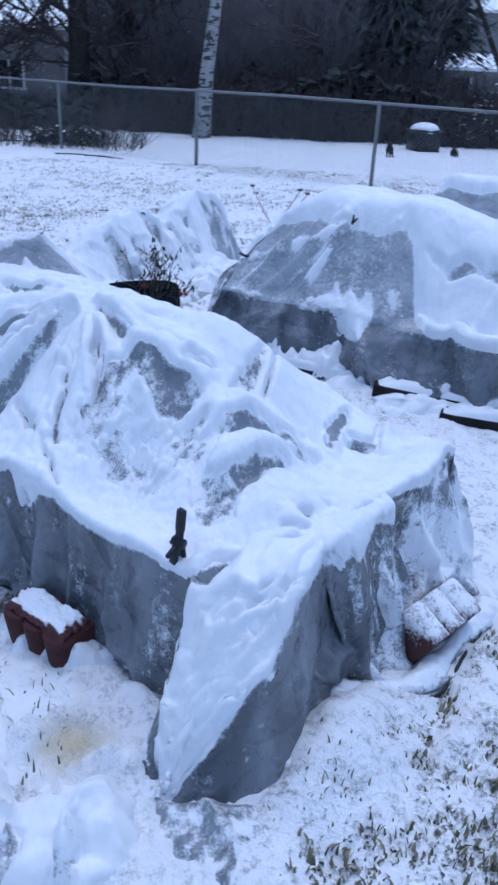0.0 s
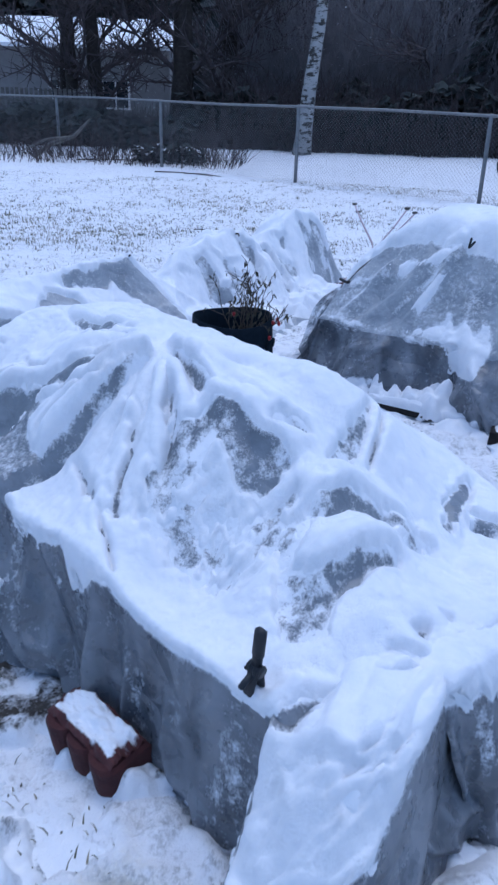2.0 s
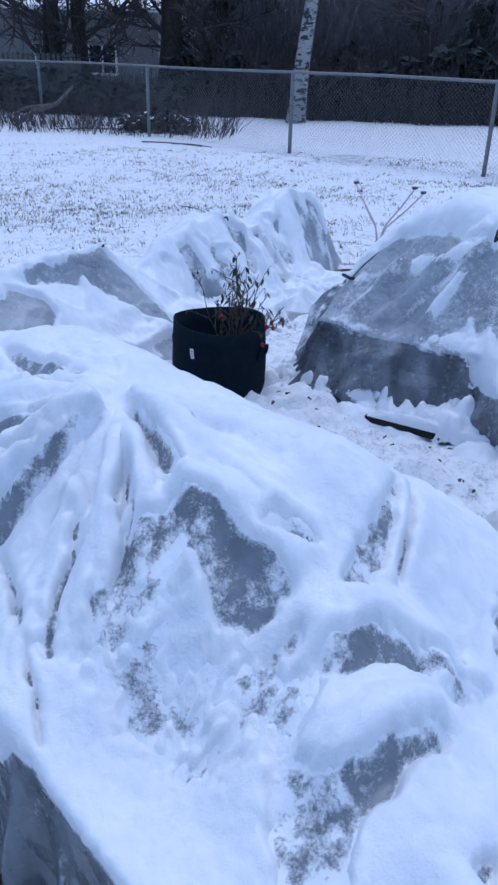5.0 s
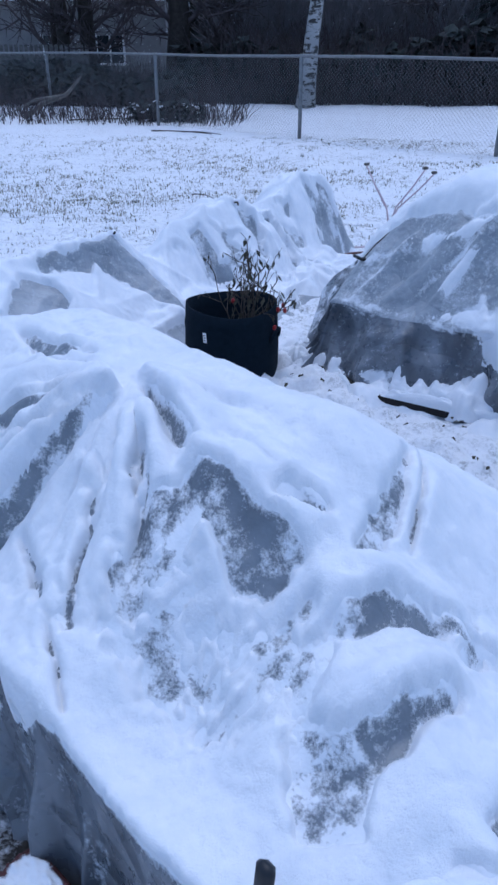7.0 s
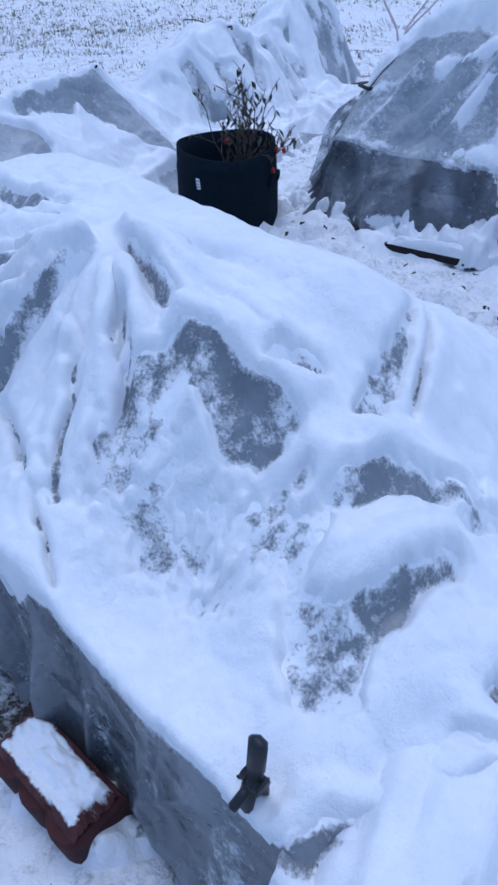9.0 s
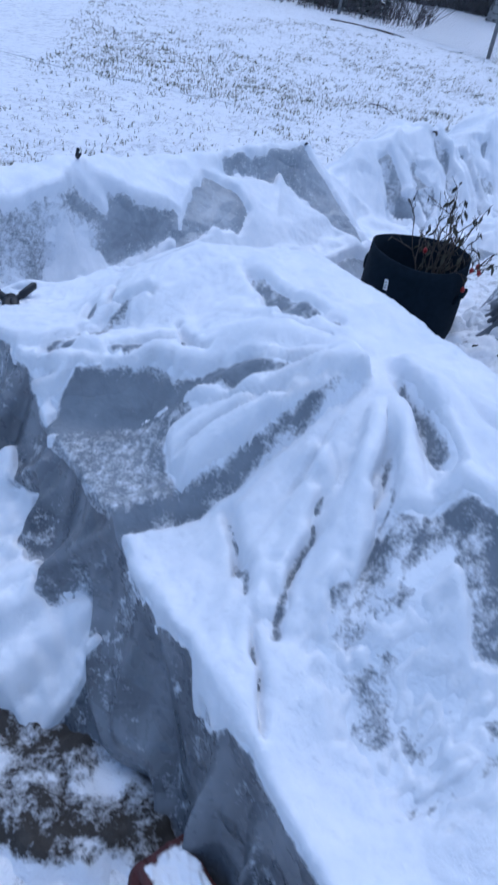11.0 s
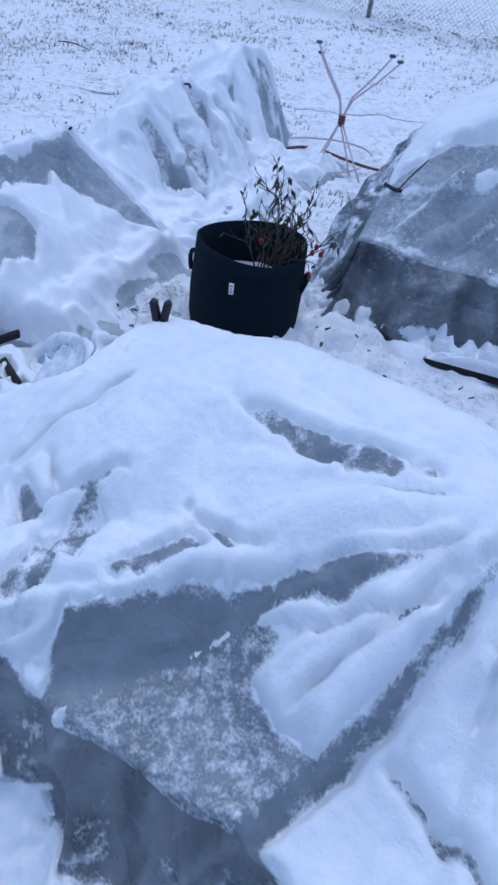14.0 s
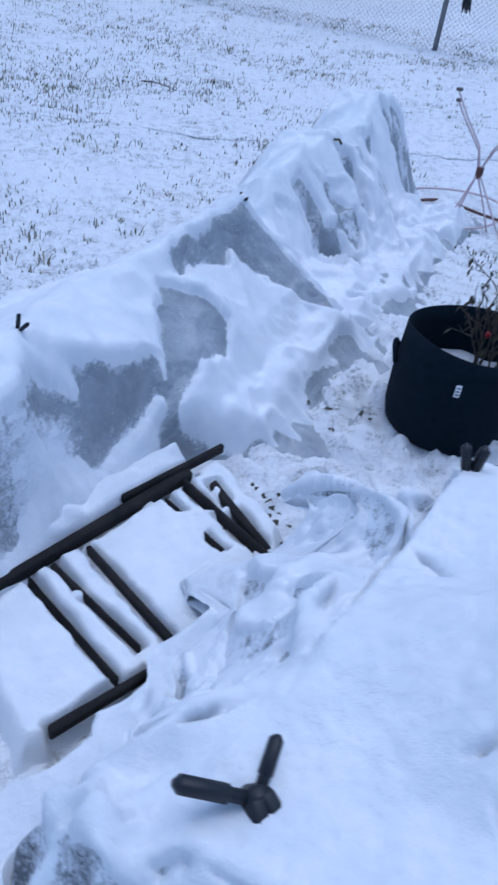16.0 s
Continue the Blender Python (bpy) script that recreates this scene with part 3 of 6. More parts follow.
# narrow creases in the snow, where it has cracked along a pleat of the sheet: half width, and the line
CREASES = (
    (0.0060, ((1.120, 0.100), (1.060, 0.180), (1.000, 0.285))),
    (0.0065, ((0.442, 0.114), (0.418, 0.171), (0.419, 0.236), (0.428, 0.290))),
    (0.0041, ((0.560, 0.800), (0.429, 0.610), (0.390, 0.515))),
    (0.0068, ((0.930, 0.398), (0.848, 0.371), (0.734, 0.344))),
    (0.0041, ((0.551, 0.361), (0.506, 0.388), (0.469, 0.410))),
    (0.0048, ((0.844, 0.315), (0.791, 0.250))),
    (0.0048, ((0.828, 0.307), (0.794, 0.282), (0.771, 0.246))),
    (0.0048, ((0.786, 0.067), (0.679, 0.016), (0.612, -0.012))),
    (0.0054, ((0.729, 0.155), (0.669, 0.130))),
    (0.0061, ((0.922, 0.117), (0.859, 0.093), (0.803, 0.063))),
    (0.0054, ((0.782, 0.285), (0.739, 0.256), (0.685, 0.158), (0.642, 0.137))),
    (0.0041, ((0.986, 0.131), (0.908, 0.109), (0.858, 0.079))),
    (0.0082, ((0.880, 0.226), (0.850, 0.210), (0.820, 0.185), (0.792, 0.127), (0.745, 0.084), (0.713, 0.064))),
    (0.0041, ((0.967, 0.319), (1.028, 0.221), (1.170, 0.157))),
    (0.0054, ((1.669, 0.222), (1.577, 0.155))),
    (0.0068, ((1.630, 0.085), (1.595, 0.152), (1.498, 0.233))),
    (0.0068, ((1.746, 0.196), (1.688, 0.279), (1.665, 0.315), (1.621, 0.385))),
    (0.0054, ((1.972, 0.617), (1.871, 0.576))),
    (0.0054, ((0.061, 0.194), (0.007, 0.212))))


def creased(u, w):
    """1 in the bottom of the narrow creases, 0 beyond them."""
    deep = np.zeros_like(u)
    shift = 0.006 * rough(u * 26, w * 26, 2, 65)
    for wide, line in CREASES:
        for k, (p, q) in enumerate(zip(line[:-1], line[1:])):
            d, s = along(u, w, *p, *q)
            ends = (ease(-0.05, 0.25, s) if k == 0 else ease(-0.04, 0.0, s)) * (ease(1.05, 0.75, s) if k == len(line) - 2 else ease(1.04, 1.0, s))
            deep = np.maximum(deep, np.exp(-((d + shift) / wide) ** 2) * ends * np.clip(1.0 + 0.35 * rough(u * 30, w * 30, 2, 66), 0, 1))
    return deep


def within(u, w, *corners):
    """How deep inside a corner-to-corner patch a place lies, in metres; below nothing outside."""
    near, odd = np.full_like(u, 9.0), np.zeros(u.shape, bool)
    for (x0, y0), (x1, y1) in zip(corners, corners[1:] + corners[:1]):
        d, s = along(u, w, x0, y0, x1, y1)
        t = np.clip(s, 0, 1)
        near = np.minimum(near, np.hypot(u - x0 - t * (x1 - x0), w - y0 - t * (y1 - y0)))
        if y0 != y1:
            odd ^= ((y0 > w) != (y1 > w)) & (u < (x1 - x0) * (w - y0) / (y1 - y0) + x0)
    return np.where(odd, near, -near)


def bed_height(u, w):
    z = bed_base(u, w) + bed_folds(u, w)[0]
    z = taut(z, u, w, ((0.95, 0.365, 0.655), (1.30, 0.166, 0.592), (1.421, 0.069, 0.512), (1.51, -0.03, 0.41)), 3.0, 0.35)
    pull = np.arctan2(w - 0.40, u - 0.96)
    ray = np.hypot(u - 0.96, w - 0.40)
    z = z + 0.015 * rough(pull * 6.0, ray * 1.5, 3, 45) * ease(0.03, 0.2, ray) * ease(0.75, 0.3, ray) * ease(0.0, 0.1, w) * ease(0.62, 0.45, w)
    z = z + 0.019 * (1 - 2 * np.abs(grain(pull * 6.2 + 0.4, ray * 1.3, 48))) * ease(0.05, 0.16, ray) * ease(0.62, 0.36, ray) * ease(0.0, 0.08, w) * ease(0.42, 0.34, w) * ease(0.98, 0.93, u)
    z = z + 0.012 * rough(u * 7, w * 7, 3, 41) * ease(0.02, 0.12, w) * ease(0.75, 0.4, w)
    z = z + 0.014 * rough(u * 9, w * 9, 3, 46) * ease(0.40, 0.1, u) - 0.018 * creased(u, w)
    return z


sheet_p, bu, bw, bd, blie = drape(BED_AT, BED_U, BED_W, (-0.02, 1.98, -0.03, 0.96), bed_height, 0.0052, 0.62, 0.16, 0.22, 5, 0.40, 0.32, 0.036)
ends = taut(sheet_p[..., 2], bu, bw, ((2.00, 0.70, 0.37), (2.14, 0.79, 0.33), (2.28, 0.86, 0.24), (2.40, 0.90, 0.08), (2.46, 0.92, -0.05)), 2.0, 2.4)
ends = taut(ends, bu, bw, ((2.00, 0.54, 0.35), (2.12, 0.60, 0.25), (2.24, 0.62, 0.18), (2.36, 0.58, -0.03)), 1.5, 1.8)
ends = taut(ends, bu, bw, ((2.00, 0.30, 0.35), (2.09, 0.36, 0.24), (2.22, 0.45, 0.16), (2.34, 0.50, -0.02)), 1.4, 1.8)
ends = taut(ends, bu, bw, ((1.99, 0.06, 0.35), (2.11, 0.13, 0.25), (2.25, 0.26, 0.10), (2.33, 0.34, -0.04)), 1.5, 1.5)
bunched = ease(1.985, 2.03, bu) * (bd > 0.03)
sheet_p[..., 2] += (ends - sheet_p[..., 2]) * bunched
sheet_p[..., 2] += (blur(sheet_p[..., 2], 9) - sheet_p[..., 2]) * bunched
cover = thing("plastic_cover", "cloudy plastic sheet draped over a raised garden bed", "plastic sheet", "bed covers", at=(-0.4, 2.3, -0.07))


def film_parts(places, beyond, cover_, dusting, cut=None, top=FILM):
    """The film of a cover as two parts: its frosted top and its clear hanging sides, coloured darker for shade."""
    side = (beyond > 0.02)[:-1, :-1]
    whole = np.ones_like(side) if cut is None else ~cut
    part("top_film", sheet("top_film", places, top, ~side & whole, dusting), top, cover_, "frosted film on top")
    part("side_film", sheet("side_film", places, SHADED_CLEAR, side & whole, dusting), SHADED_CLEAR, cover_, "clear film hanging down the sides, darkened for shade")


def cling(p, depth, low, high, seed, ragged=1.0):
    """How thick the snow lies: on the flat all of it, on steep film none, with a ragged edge between."""
    nz = normals(p)[..., 2]
    x, y = p[..., 0], p[..., 1]
    hold = ease(low, high, nz + 0.035 * ragged * rough(x * 14, y * 14, 3, seed) + 0.06 * ragged * rough(x * 55, y * 55, 3, seed + 3))
    body = depth * (1 + 0.22 * rough(x * 7, y * 7, 3, seed + 6))
    return hold * body - (1 - hold) * 0.010, nz


depth, bnz = cling(sheet_p, 0.022, 0.31, 0.45, 51)
fleck = rough(bu * 42, bw * 42, 3, 61)
fine = rough(bu * 95, bw * 95, 2, 62)
blotch = rough(bu * 20 + bw * 5, bw * 24, 3, 64)
ragged = 0.006 * rough(bu * 40, bw * 40, 3, 63)
inside = bd < 0.02
strip = bed_folds(np.clip(bu, -0.02, 1.98), np.clip(bw, -0.03, 0.96))[1]
depth = depth - np.where(inside, 0.030 * clip01(strip * (1.0 + 0.5 * fine)) + 0.030 * creased(bu, bw) * (1 + 0.6 * fine), 0)
dusting, open_ = np.zeros_like(bu), np.zeros_like(bu)
for corners, cut, dust in (
        (((0.676, 0.317), (0.644, 0.332), (0.568, 0.330), (0.462, 0.350), (0.460, 0.314), (0.503, 0.260), (0.538, 0.258), (0.566, 0.272), (0.629, 0.290), (0.68, 0.300)), 0.035, 0.30),
        (((0.525, 0.695), (0.458, 0.608), (0.395, 0.439), (0.410, 0.405), (0.475, 0.571)), 0.035, 0.35),
        (((0.429, 0.286), (0.420, 0.326), (0.396, 0.322), (0.407, 0.295)), 0.035, 0.3),
        (((0.327, 0.310), (0.350, 0.331), (0.342, 0.377), (0.326, 0.427), (0.272, 0.520), (0.282, 0.469), (0.320, 0.360)), 0.035, 0.3),
        (((0.245, 0.204), (0.214, 0.296), (0.198, 0.395), (0.186, 0.372), (0.186, 0.289), (0.182, 0.241), (0.214, 0.200)), 0.035, 0.2),
        (((0.754, 0.249), (0.688, 0.308), (0.631, 0.284), (0.632, 0.235), (0.715, 0.229)), 0.026, 0.64),
        (((0.383, 0.285), (0.370, 0.348), (0.335, 0.347), (0.340, 0.274), (0.312, 0.204), (0.205, 0.214), (0.159, 0.143), (0.230, 0.088), (0.322, 0.165), (0.365, 0.225)), 0.026, 0.70),
        (((1.464, 0.036), (1.327, 0.132), (1.194, 0.211), (1.017, 0.304), (1.060, 0.262), (1.117, 0.205), (1.229, 0.155), (1.290, 0.110), (1.389, 0.012), (1.430, -0.05)), 0.045, 0.02),
        (((1.389, 0.009), (1.290, 0.104), (1.229, 0.150), (1.148, 0.168), (1.189, 0.112), (1.148, 0.095), (1.063, 0.079), (1.110, -0.06), (1.167, -0.07), (1.303, -0.06), (1.404, -0.06)), 0.04, 0.47),
        (((1.063, 0.079), (1.025, 0.150), (0.980, 0.271), (0.966, 0.316), (0.960, 0.310), (0.983, 0.207), (1.013, 0.116), (1.072, -0.03), (1.112, -0.05)), 0.04, 0.08),
        (((1.434, 0.397), (1.368, 0.393), (1.210, 0.345), (1.087, 0.390), (1.161, 0.383), (1.275, 0.405), (1.381, 0.407)), 0.035, 0.37),
        (((1.680, 0.184), (1.610, 0.140), (1.590, 0.125), (1.621, 0.115), (1.690, 0.165)), 0.035, 0.33),
        (((1.529, 0.197), (1.508, 0.164), (1.486, 0.083), (1.538, 0.095), (1.550, 0.152)), 0.035, 0.37),
        (((1.570, 0.012), (1.565, 0.094), (1.505, 0.062), (1.53, 0.0)), 0.035, 0.30),
        (((1.446, 0.094), (1.399, 0.139), (1.366, 0.205), (1.330, 0.180), (1.385, 0.118)), 0.035, 0.33),
        (((1.394, 0.234), (1.305, 0.218), (1.247, 0.226), (1.301, 0.196)), 0.035, 0.20),
        (((0.300, 0.740), (0.335, 0.880), (0.312, 0.880), (0.235, 0.675), (0.250, 0.660)), 0.04, 0.15),
        (((0.257, 0.779), (0.188, 0.849), (0.165, 0.820), (0.229, 0.756)), 0.035, 0.45),
        (((0.118, -0.015), (0.080, 0.045), (0.042, 0.066), (0.060, 0.0), (0.080, -0.05)), 0.05, 0.05),
        (((0.069, 0.296), (0.057, 0.304), (0.046, 0.276), (0.057, 0.266)), 0.04, 0.2),
        (((0.060, 0.359), (0.044, 0.375), (0.040, 0.350)), 0.04, 0.2),
        (((0.007, 0.347), (-0.009, 0.334), (-0.012, 0.310)), 0.04, 0.2)):
    deep = within(bu, bw, *corners)
    into = ease(-0.008, 0.004, deep + ragged)
    if dust < 0.38:
        open_ = np.maximum(open_, ease(-0.006, 0.010, deep + 1.5 * ragged))
    depth = depth - cut * into
    depth = np.where(deep > 0.003, np.minimum(depth, 0.0045 * (fine + fleck + (1.5 if dust > 0.25 else 0.4) * blotch - 1.5 + 2.1 * dust) - 0.02 * (dust == 0.47)), depth)
    dusting = np.maximum(dusting, (dust + 0.20 * fleck + (0.26 if dust > 0.25 else 0.10) * blotch if dust != 0.47 else 0.43 + 0.08 * rough(bu * 30 + bw * 50, bw * 26 - bu * 14, 3, 67)) * into)
# a thick slab of snow left on the fold below the peak
slab = within(bu, bw, (1.189, 0.112), (1.148, 0.095), (1.063, 0.079), (1.025, 0.150), (0.980, 0.271), (0.968, 0.316), (1.008, 0.310), (1.072, 0.220), (1.148, 0.168)) + ragged
depth = np.where(slab > 0, np.maximum(depth, 0.012) + 0.012 * ease(0.0, 0.012, slab) - 0.030 * creased(bu, bw), depth)
# scraped, crumbly snow between the folds
crumbly = ease(0.0, 0.05, within(bu, bw, (0.726, 0.062), (0.75, 0.24), (0.698, 0.30), (0.556, 0.26), (0.47, 0.30), (0.40, 0.33), (0.33, 0.25), (0.36, 0.12), (0.459, 0.08)))
depth = np.where(depth > 0, depth - crumbly * (0.0215 - 0.009 * fleck - 0.013 * fine), depth)
dusting = np.maximum(dusting, crumbly * (0.68 + 0.20 * fleck))
depth = depth + 0.0018 * fine
hung = (bd > 0.03) & (blie < 0.01)
dust = rough((sheet_p[..., 0] - sheet_p[..., 1]) * 10, sheet_p[..., 2] * 6 + sheet_p[..., 0] * 5, 5, 71) + 0.35 * rough((sheet_p[..., 0] - sheet_p[..., 1]) * 60, sheet_p[..., 2] * 60, 2, 73)
depth = np.where(hung & (bu < 1.9), -0.012, depth)
heaped, _ = cling(sheet_p, 0.030, 0.42, 0.66, 78)
depth = np.where((bu > 1.97) & (bd > 0.015), heaped, depth)
tongue = (0.085 + 0.055 * rough(bu * 11, 0 * bu, 3, 75)) * ease(0.60, 0.70, bu) * ease(1.06, 1.0, bu) * (bw < 0.1) - bd
depth = np.where((bd > 0.0) & (bw < 0.1) & (tongue > 0), 0.018 * ease(-0.005, 0.04, tongue) + 0.005 * fleck + 0.004, depth)
bank = bd - 0.20 - 0.09 * rough(bu * 5, bw * 5, 3, 76) - 0.05 * rough(bu * 16 + 3, bd * 16, 3, 77)
depth = np.where(hung & (bw < 0) & (bu > 1.02) & (bu < 2.0) & (bank > 0), 0.022 * ease(-0.02, 0.05, bank) + 0.010 * fleck, depth)
depth = np.where((blie > 0.01) & (bu < 1.9), 0.014 + 0.012 * rough(bu * 6, bw * 6, 3, 81), depth)
depth = settled(sheet_p, depth)
streaks = rough(bw * 26, bd * 5 + 2, 4, 72)
near_end = ease(-0.02, -0.04, bu) * ease(0.30, 0.36, bw)
dusting = np.maximum(np.where(hung, np.where(bu > 1.97, 0.62, 0.12 + near_end * (0.30 + 0.30 * ease(0.05, 0.30, bd) + 0.22 * streaks)) + 0.26 * dust, dusting), dust_round(depth) * np.where(hung, 0.6, 1.0) * (1 - 0.7 * creased(bu, bw)) * (1 - 0.55 * open_))
tucked = ((bw < -0.06) & (bu < 1.02) & (blie > 0.012))[:-1, :-1]
film_parts(sheet_p, bd, cover, dusting, tucked)
snow_over("snow", sheet_p, depth, "fresh snow lying in the folds of a plastic sheet", cut=tucked)


# bare earth between the sheet and the blocks
eu, ew = np.meshgrid(np.arange(0.30, 1.40, 0.009), np.arange(-0.62, -0.02, 0.009), indexing="ij")
ex, ey = BED_AT[0] + BED_U[0] * eu + BED_W[0] * ew, BED_AT[1] + BED_U[1] * eu + BED_W[1] * ew
deep = within(eu, ew, (0.34, -0.03), (1.30, -0.03), (1.34, -0.30), (1.10, -0.55), (0.86, -0.42), (0.70, -0.18), (0.60, -0.20), (0.42, -0.14)) + 0.02 * rough(eu * 18, ew * 18, 3, 171)
ez = ground_height(ex, ey) - 0.020 + ease(-0.02, 0.03, deep) * (0.066 + 0.014 * rough(eu * 24, ew * 24, 3, 172))
earth = sheet("soil", np.stack([ex, ey, ez], 2), SOIL_DUSTED, None, 0.40 + 0.50 * rough(eu * 9, ew * 9, 4, 173) + ease(0.03, -0.01, deep))
tagged(earth, "dark bare earth with snow crumbs beside a bed", "soil", "", "stuff")


# the flap of the sheet that spills from the bed's near corner
def spill():
    crest = np.array([(0.27, 1.58, 0.36), (0.21, 1.43, 0.37), (0.159, 1.319, 0.30), (0.09, 1.218, 0.218), (0.025, 1.180, 0.11), (-0.066, 1.160, -0.02), (-0.10, 1.145, -0.07)])
    inner = np.array([(-0.02, 1.58, 0.35), (-0.062, 1.40, 0.345), (-0.085, 1.325, 0.22), (-0.115, 1.255, 0.10), (-0.122, 1.215, 0.03), (-0.115, 1.185, -0.05), (-0.11, 1.15, -0.08)])
    t = np.linspace(0, 1, 90)
    k = np.linspace(0, 1, len(crest))
    c = np.stack([np.interp(t, k, crest[:, i]) for i in range(3)], 1)
    m = np.stack([np.interp(t, k, inner[:, i]) for i in range(3)], 1)
    bow = np.interp(t, k, (0, 0.09, 0.045, 0.01, 0.0, 0, 0))
    hump = np.interp(t, k, (0, 0.02, 0.05, 0.01, 0.0, 0.0, 0))
    for _ in range(12):
        c[1:-1] = (c[:-2] + c[1:-1] * 2 + c[2:]) / 4
        m[1:-1] = (m[:-2] + m[1:-1] * 2 + m[2:]) / 4
    out = np.stack([m[:, 1] * 0 + 0.8, -0.6 + 0 * t], 1)
    rows = []
    for a, b, o, push, up in zip(c, m, out, bow, hump):
        foot = ground_height(a[0], a[1]) - 0.02
        row = []
        for s in np.linspace(0, 1, 30):
            f = 0.10 * s
            row.append((a[0] + o[0] * f * 0.6 + 0.012 * math.sin(9 * s + 30 * a[1]) * s, a[1] + o[1] * f * 0.6, foot + (a[2] - foot) * (1 - s)))
        row = row[::-1]
        for s in np.linspace(0.03, 1, 40):
            p = a + (b - a) * s
            row.append((p[0], p[1] - push * math.sin(math.pi * s), p[2] + up * math.sin(math.pi * s) + 0.018 * math.sin(math.pi * min(1, s * 1.2)) + 0.006 * math.sin(11 * s + 14 * a[1])))
        base_m = ground_height(b[0], b[1]) - 0.02
        for s in np.linspace(0.06, 1, 22):
            row.append((b[0] - 0.05 * s + 0.01 * math.sin(8 * s + 25 * b[1]) * s, b[1] - 0.01 * s, b[2] + (base_m - b[2]) * s))
        rows.append(row)
    p = np.array(rows)
    i, j = np.meshgrid(np.arange(p.shape[0]) / 30.0, np.arange(p.shape[1]) / 30.0, indexing="ij")
    p[..., 2] += (0.022 * (1 - np.abs(grain(i * 1.2 - j * 1.5, j * 2.2 + i, 97))) ** 3 + 0.010 * rough(i * 5, j * 4, 3, 98) - 0.008) * ease(0.1, 0.4, j) * ease(0.0, 0.3, i)
    return p


flap = spill()
fx, fy = flap[..., 0], flap[..., 1]
fd, _ = cling(flap, 0.018, 0.34, 0.50, 91)
across = np.arange(flap.shape[1])[None, :] + 3.0 * rough(fx * 14, fy * 14, 3, 92)
fd = np.where((across > 30) & (across < 70), np.maximum(fd, 0.009 + 0.013 * rough(fx * 13, fy * 13, 4, 93)), fd)
fd = np.where(across < 27, -0.012, fd)
along_ = np.arange(flap.shape[0])[:, None] + 2.0 * rough(fx * 20, fy * 20, 3, 96)
fd = np.where((along_ > 10) & (along_ < 15) & (across > 62) & (across < 70), -0.012, fd)
by_clamp = within(-0.773 * (fx - 0.055) + 0.634 * (fy - 1.345), 0.634 * (fx - 0.055) + 0.773 * (fy - 1.345), (0.178, 0.012), (0.120, 0.045), (0.045, 0.048), (0.076, 0.020), (0.100, -0.048), (0.158, -0.03)) + 0.004 * rough(fx * 50, fy * 50, 2, 99)
fd = np.where(by_clamp > 0, -0.012 * ease(0, 0.008, by_clamp), fd)
fd = np.where(across > 72, 0.02 * (rough(flap[..., 0] * 30, flap[..., 2] * 26, 4, 94) - 0.15), fd)
fd = settled(flap, fd)
part("corner_flap", sheet("corner_flap", flap, SHADED_CLEAR, None, np.maximum(dust_round(fd, 6, 1.2), 0.35 * rough(fx * 30, flap[..., 2] * 18, 4, 95))), SHADED_CLEAR, cover)
snow_over("snow", flap, fd, "fresh snow on a spilled corner of plastic sheet")


# the curtain of film beside the flap, and its rolled hem on the ground
def run_of(points, n):
    """A smooth run of n places through a few."""
    points = np.array(points, float)
    k = np.concatenate([[0], np.cumsum(np.linalg.norm(np.diff(points, axis=0), axis=1))])
    line = np.stack([np.interp(np.linspace(0, k[-1], n), k, points[:, i]) for i in range(3)], 1)
    for _ in range(n // 5):
        line[1:-1] = (line[:-2] + 2 * line[1:-1] + line[2:]) / 4
    return line


top_run = run_of(((0.215, 1.470, 0.370), (0.262, 1.500, 0.395), (0.320, 1.575, 0.385), (0.372, 1.650, 0.372), (0.430, 1.715, 0.365)), 90)
low_run = run_of(((0.335, 1.545, -0.07), (0.362, 1.522, -0.07), (0.400, 1.545, -0.07), (0.44, 1.60, -0.07), (0.485, 1.67, -0.07)), 90)
back_run = top_run + np.array((-0.07, 0.08, -0.03))
fall, side_ = np.linspace(0, 1, 80)[:, None, None], np.linspace(0, 1, 90)[None, :, None]
curtain = top_run[None] * (1 - fall) + low_run[None] * fall
pleats = 0.016 * np.sin(side_ * 17 + 1.5 * fall + 2 * np.sin(side_ * 5)) * fall ** 0.6 + 0.022 * np.exp(-((side_ - 0.42) / 0.16) ** 2) * np.sin(np.pi * fall)
curtain = curtain + pleats * np.array((0.62, -0.78, 0.0)) + 0.006 * rough(side_ * 9, fall * 7, 3, 118) * np.array((0.6, -0.8, 0.2))
over = np.linspace(0, 1, 14)[:, None, None][:-1]
over = back_run[None] * (1 - over) + top_run[None] * over + np.sin(np.pi * over) * np.array((0.0, 0.0, 0.012))
curtain = blur(np.concatenate([over, curtain]), 2)
fall, side_ = np.concatenate([np.zeros((13, 1, 1)), fall]), np.broadcast_to(side_, (1, 90, 1))
cdepth = settled(curtain, (0.026 * ease(0.16, 0.02, fall[..., 0] + 0.06 * rough(side_[..., 0] * 7, fall[..., 0] * 3, 3, 119) - 0.02) - 0.010) + 0 * side_[..., 0])
cdust = 0.20 + 0.25 * rough(side_[..., 0] * 16, fall[..., 0] * 3, 4, 120) + 0.20 * side_[..., 0]
part("curtain_film", sheet("curtain_film", curtain, SHADED_CLEAR, None, np.maximum(cdust, dust_round(cdepth, 6, 1.3))), SHADED_CLEAR, cover, "film hanging in folds at a bed corner")
snow_over("snow", curtain, cdepth, "roll of snow on a draped corner of plastic sheet", 0.7)
hem_run = run_of(((0.295, 1.500, -0.060), (0.340, 1.478, -0.052), (0.42, 1.492, -0.052), (0.53, 1.530, -0.056), (0.612, 1.640, -0.06), (0.70, 1.760, -0.055), (0.80, 1.85, -0.058)), 140)
about = np.linspace(0, 2 * math.pi, 22)[None, :]
way = np.gradient(hem_run, axis=0)
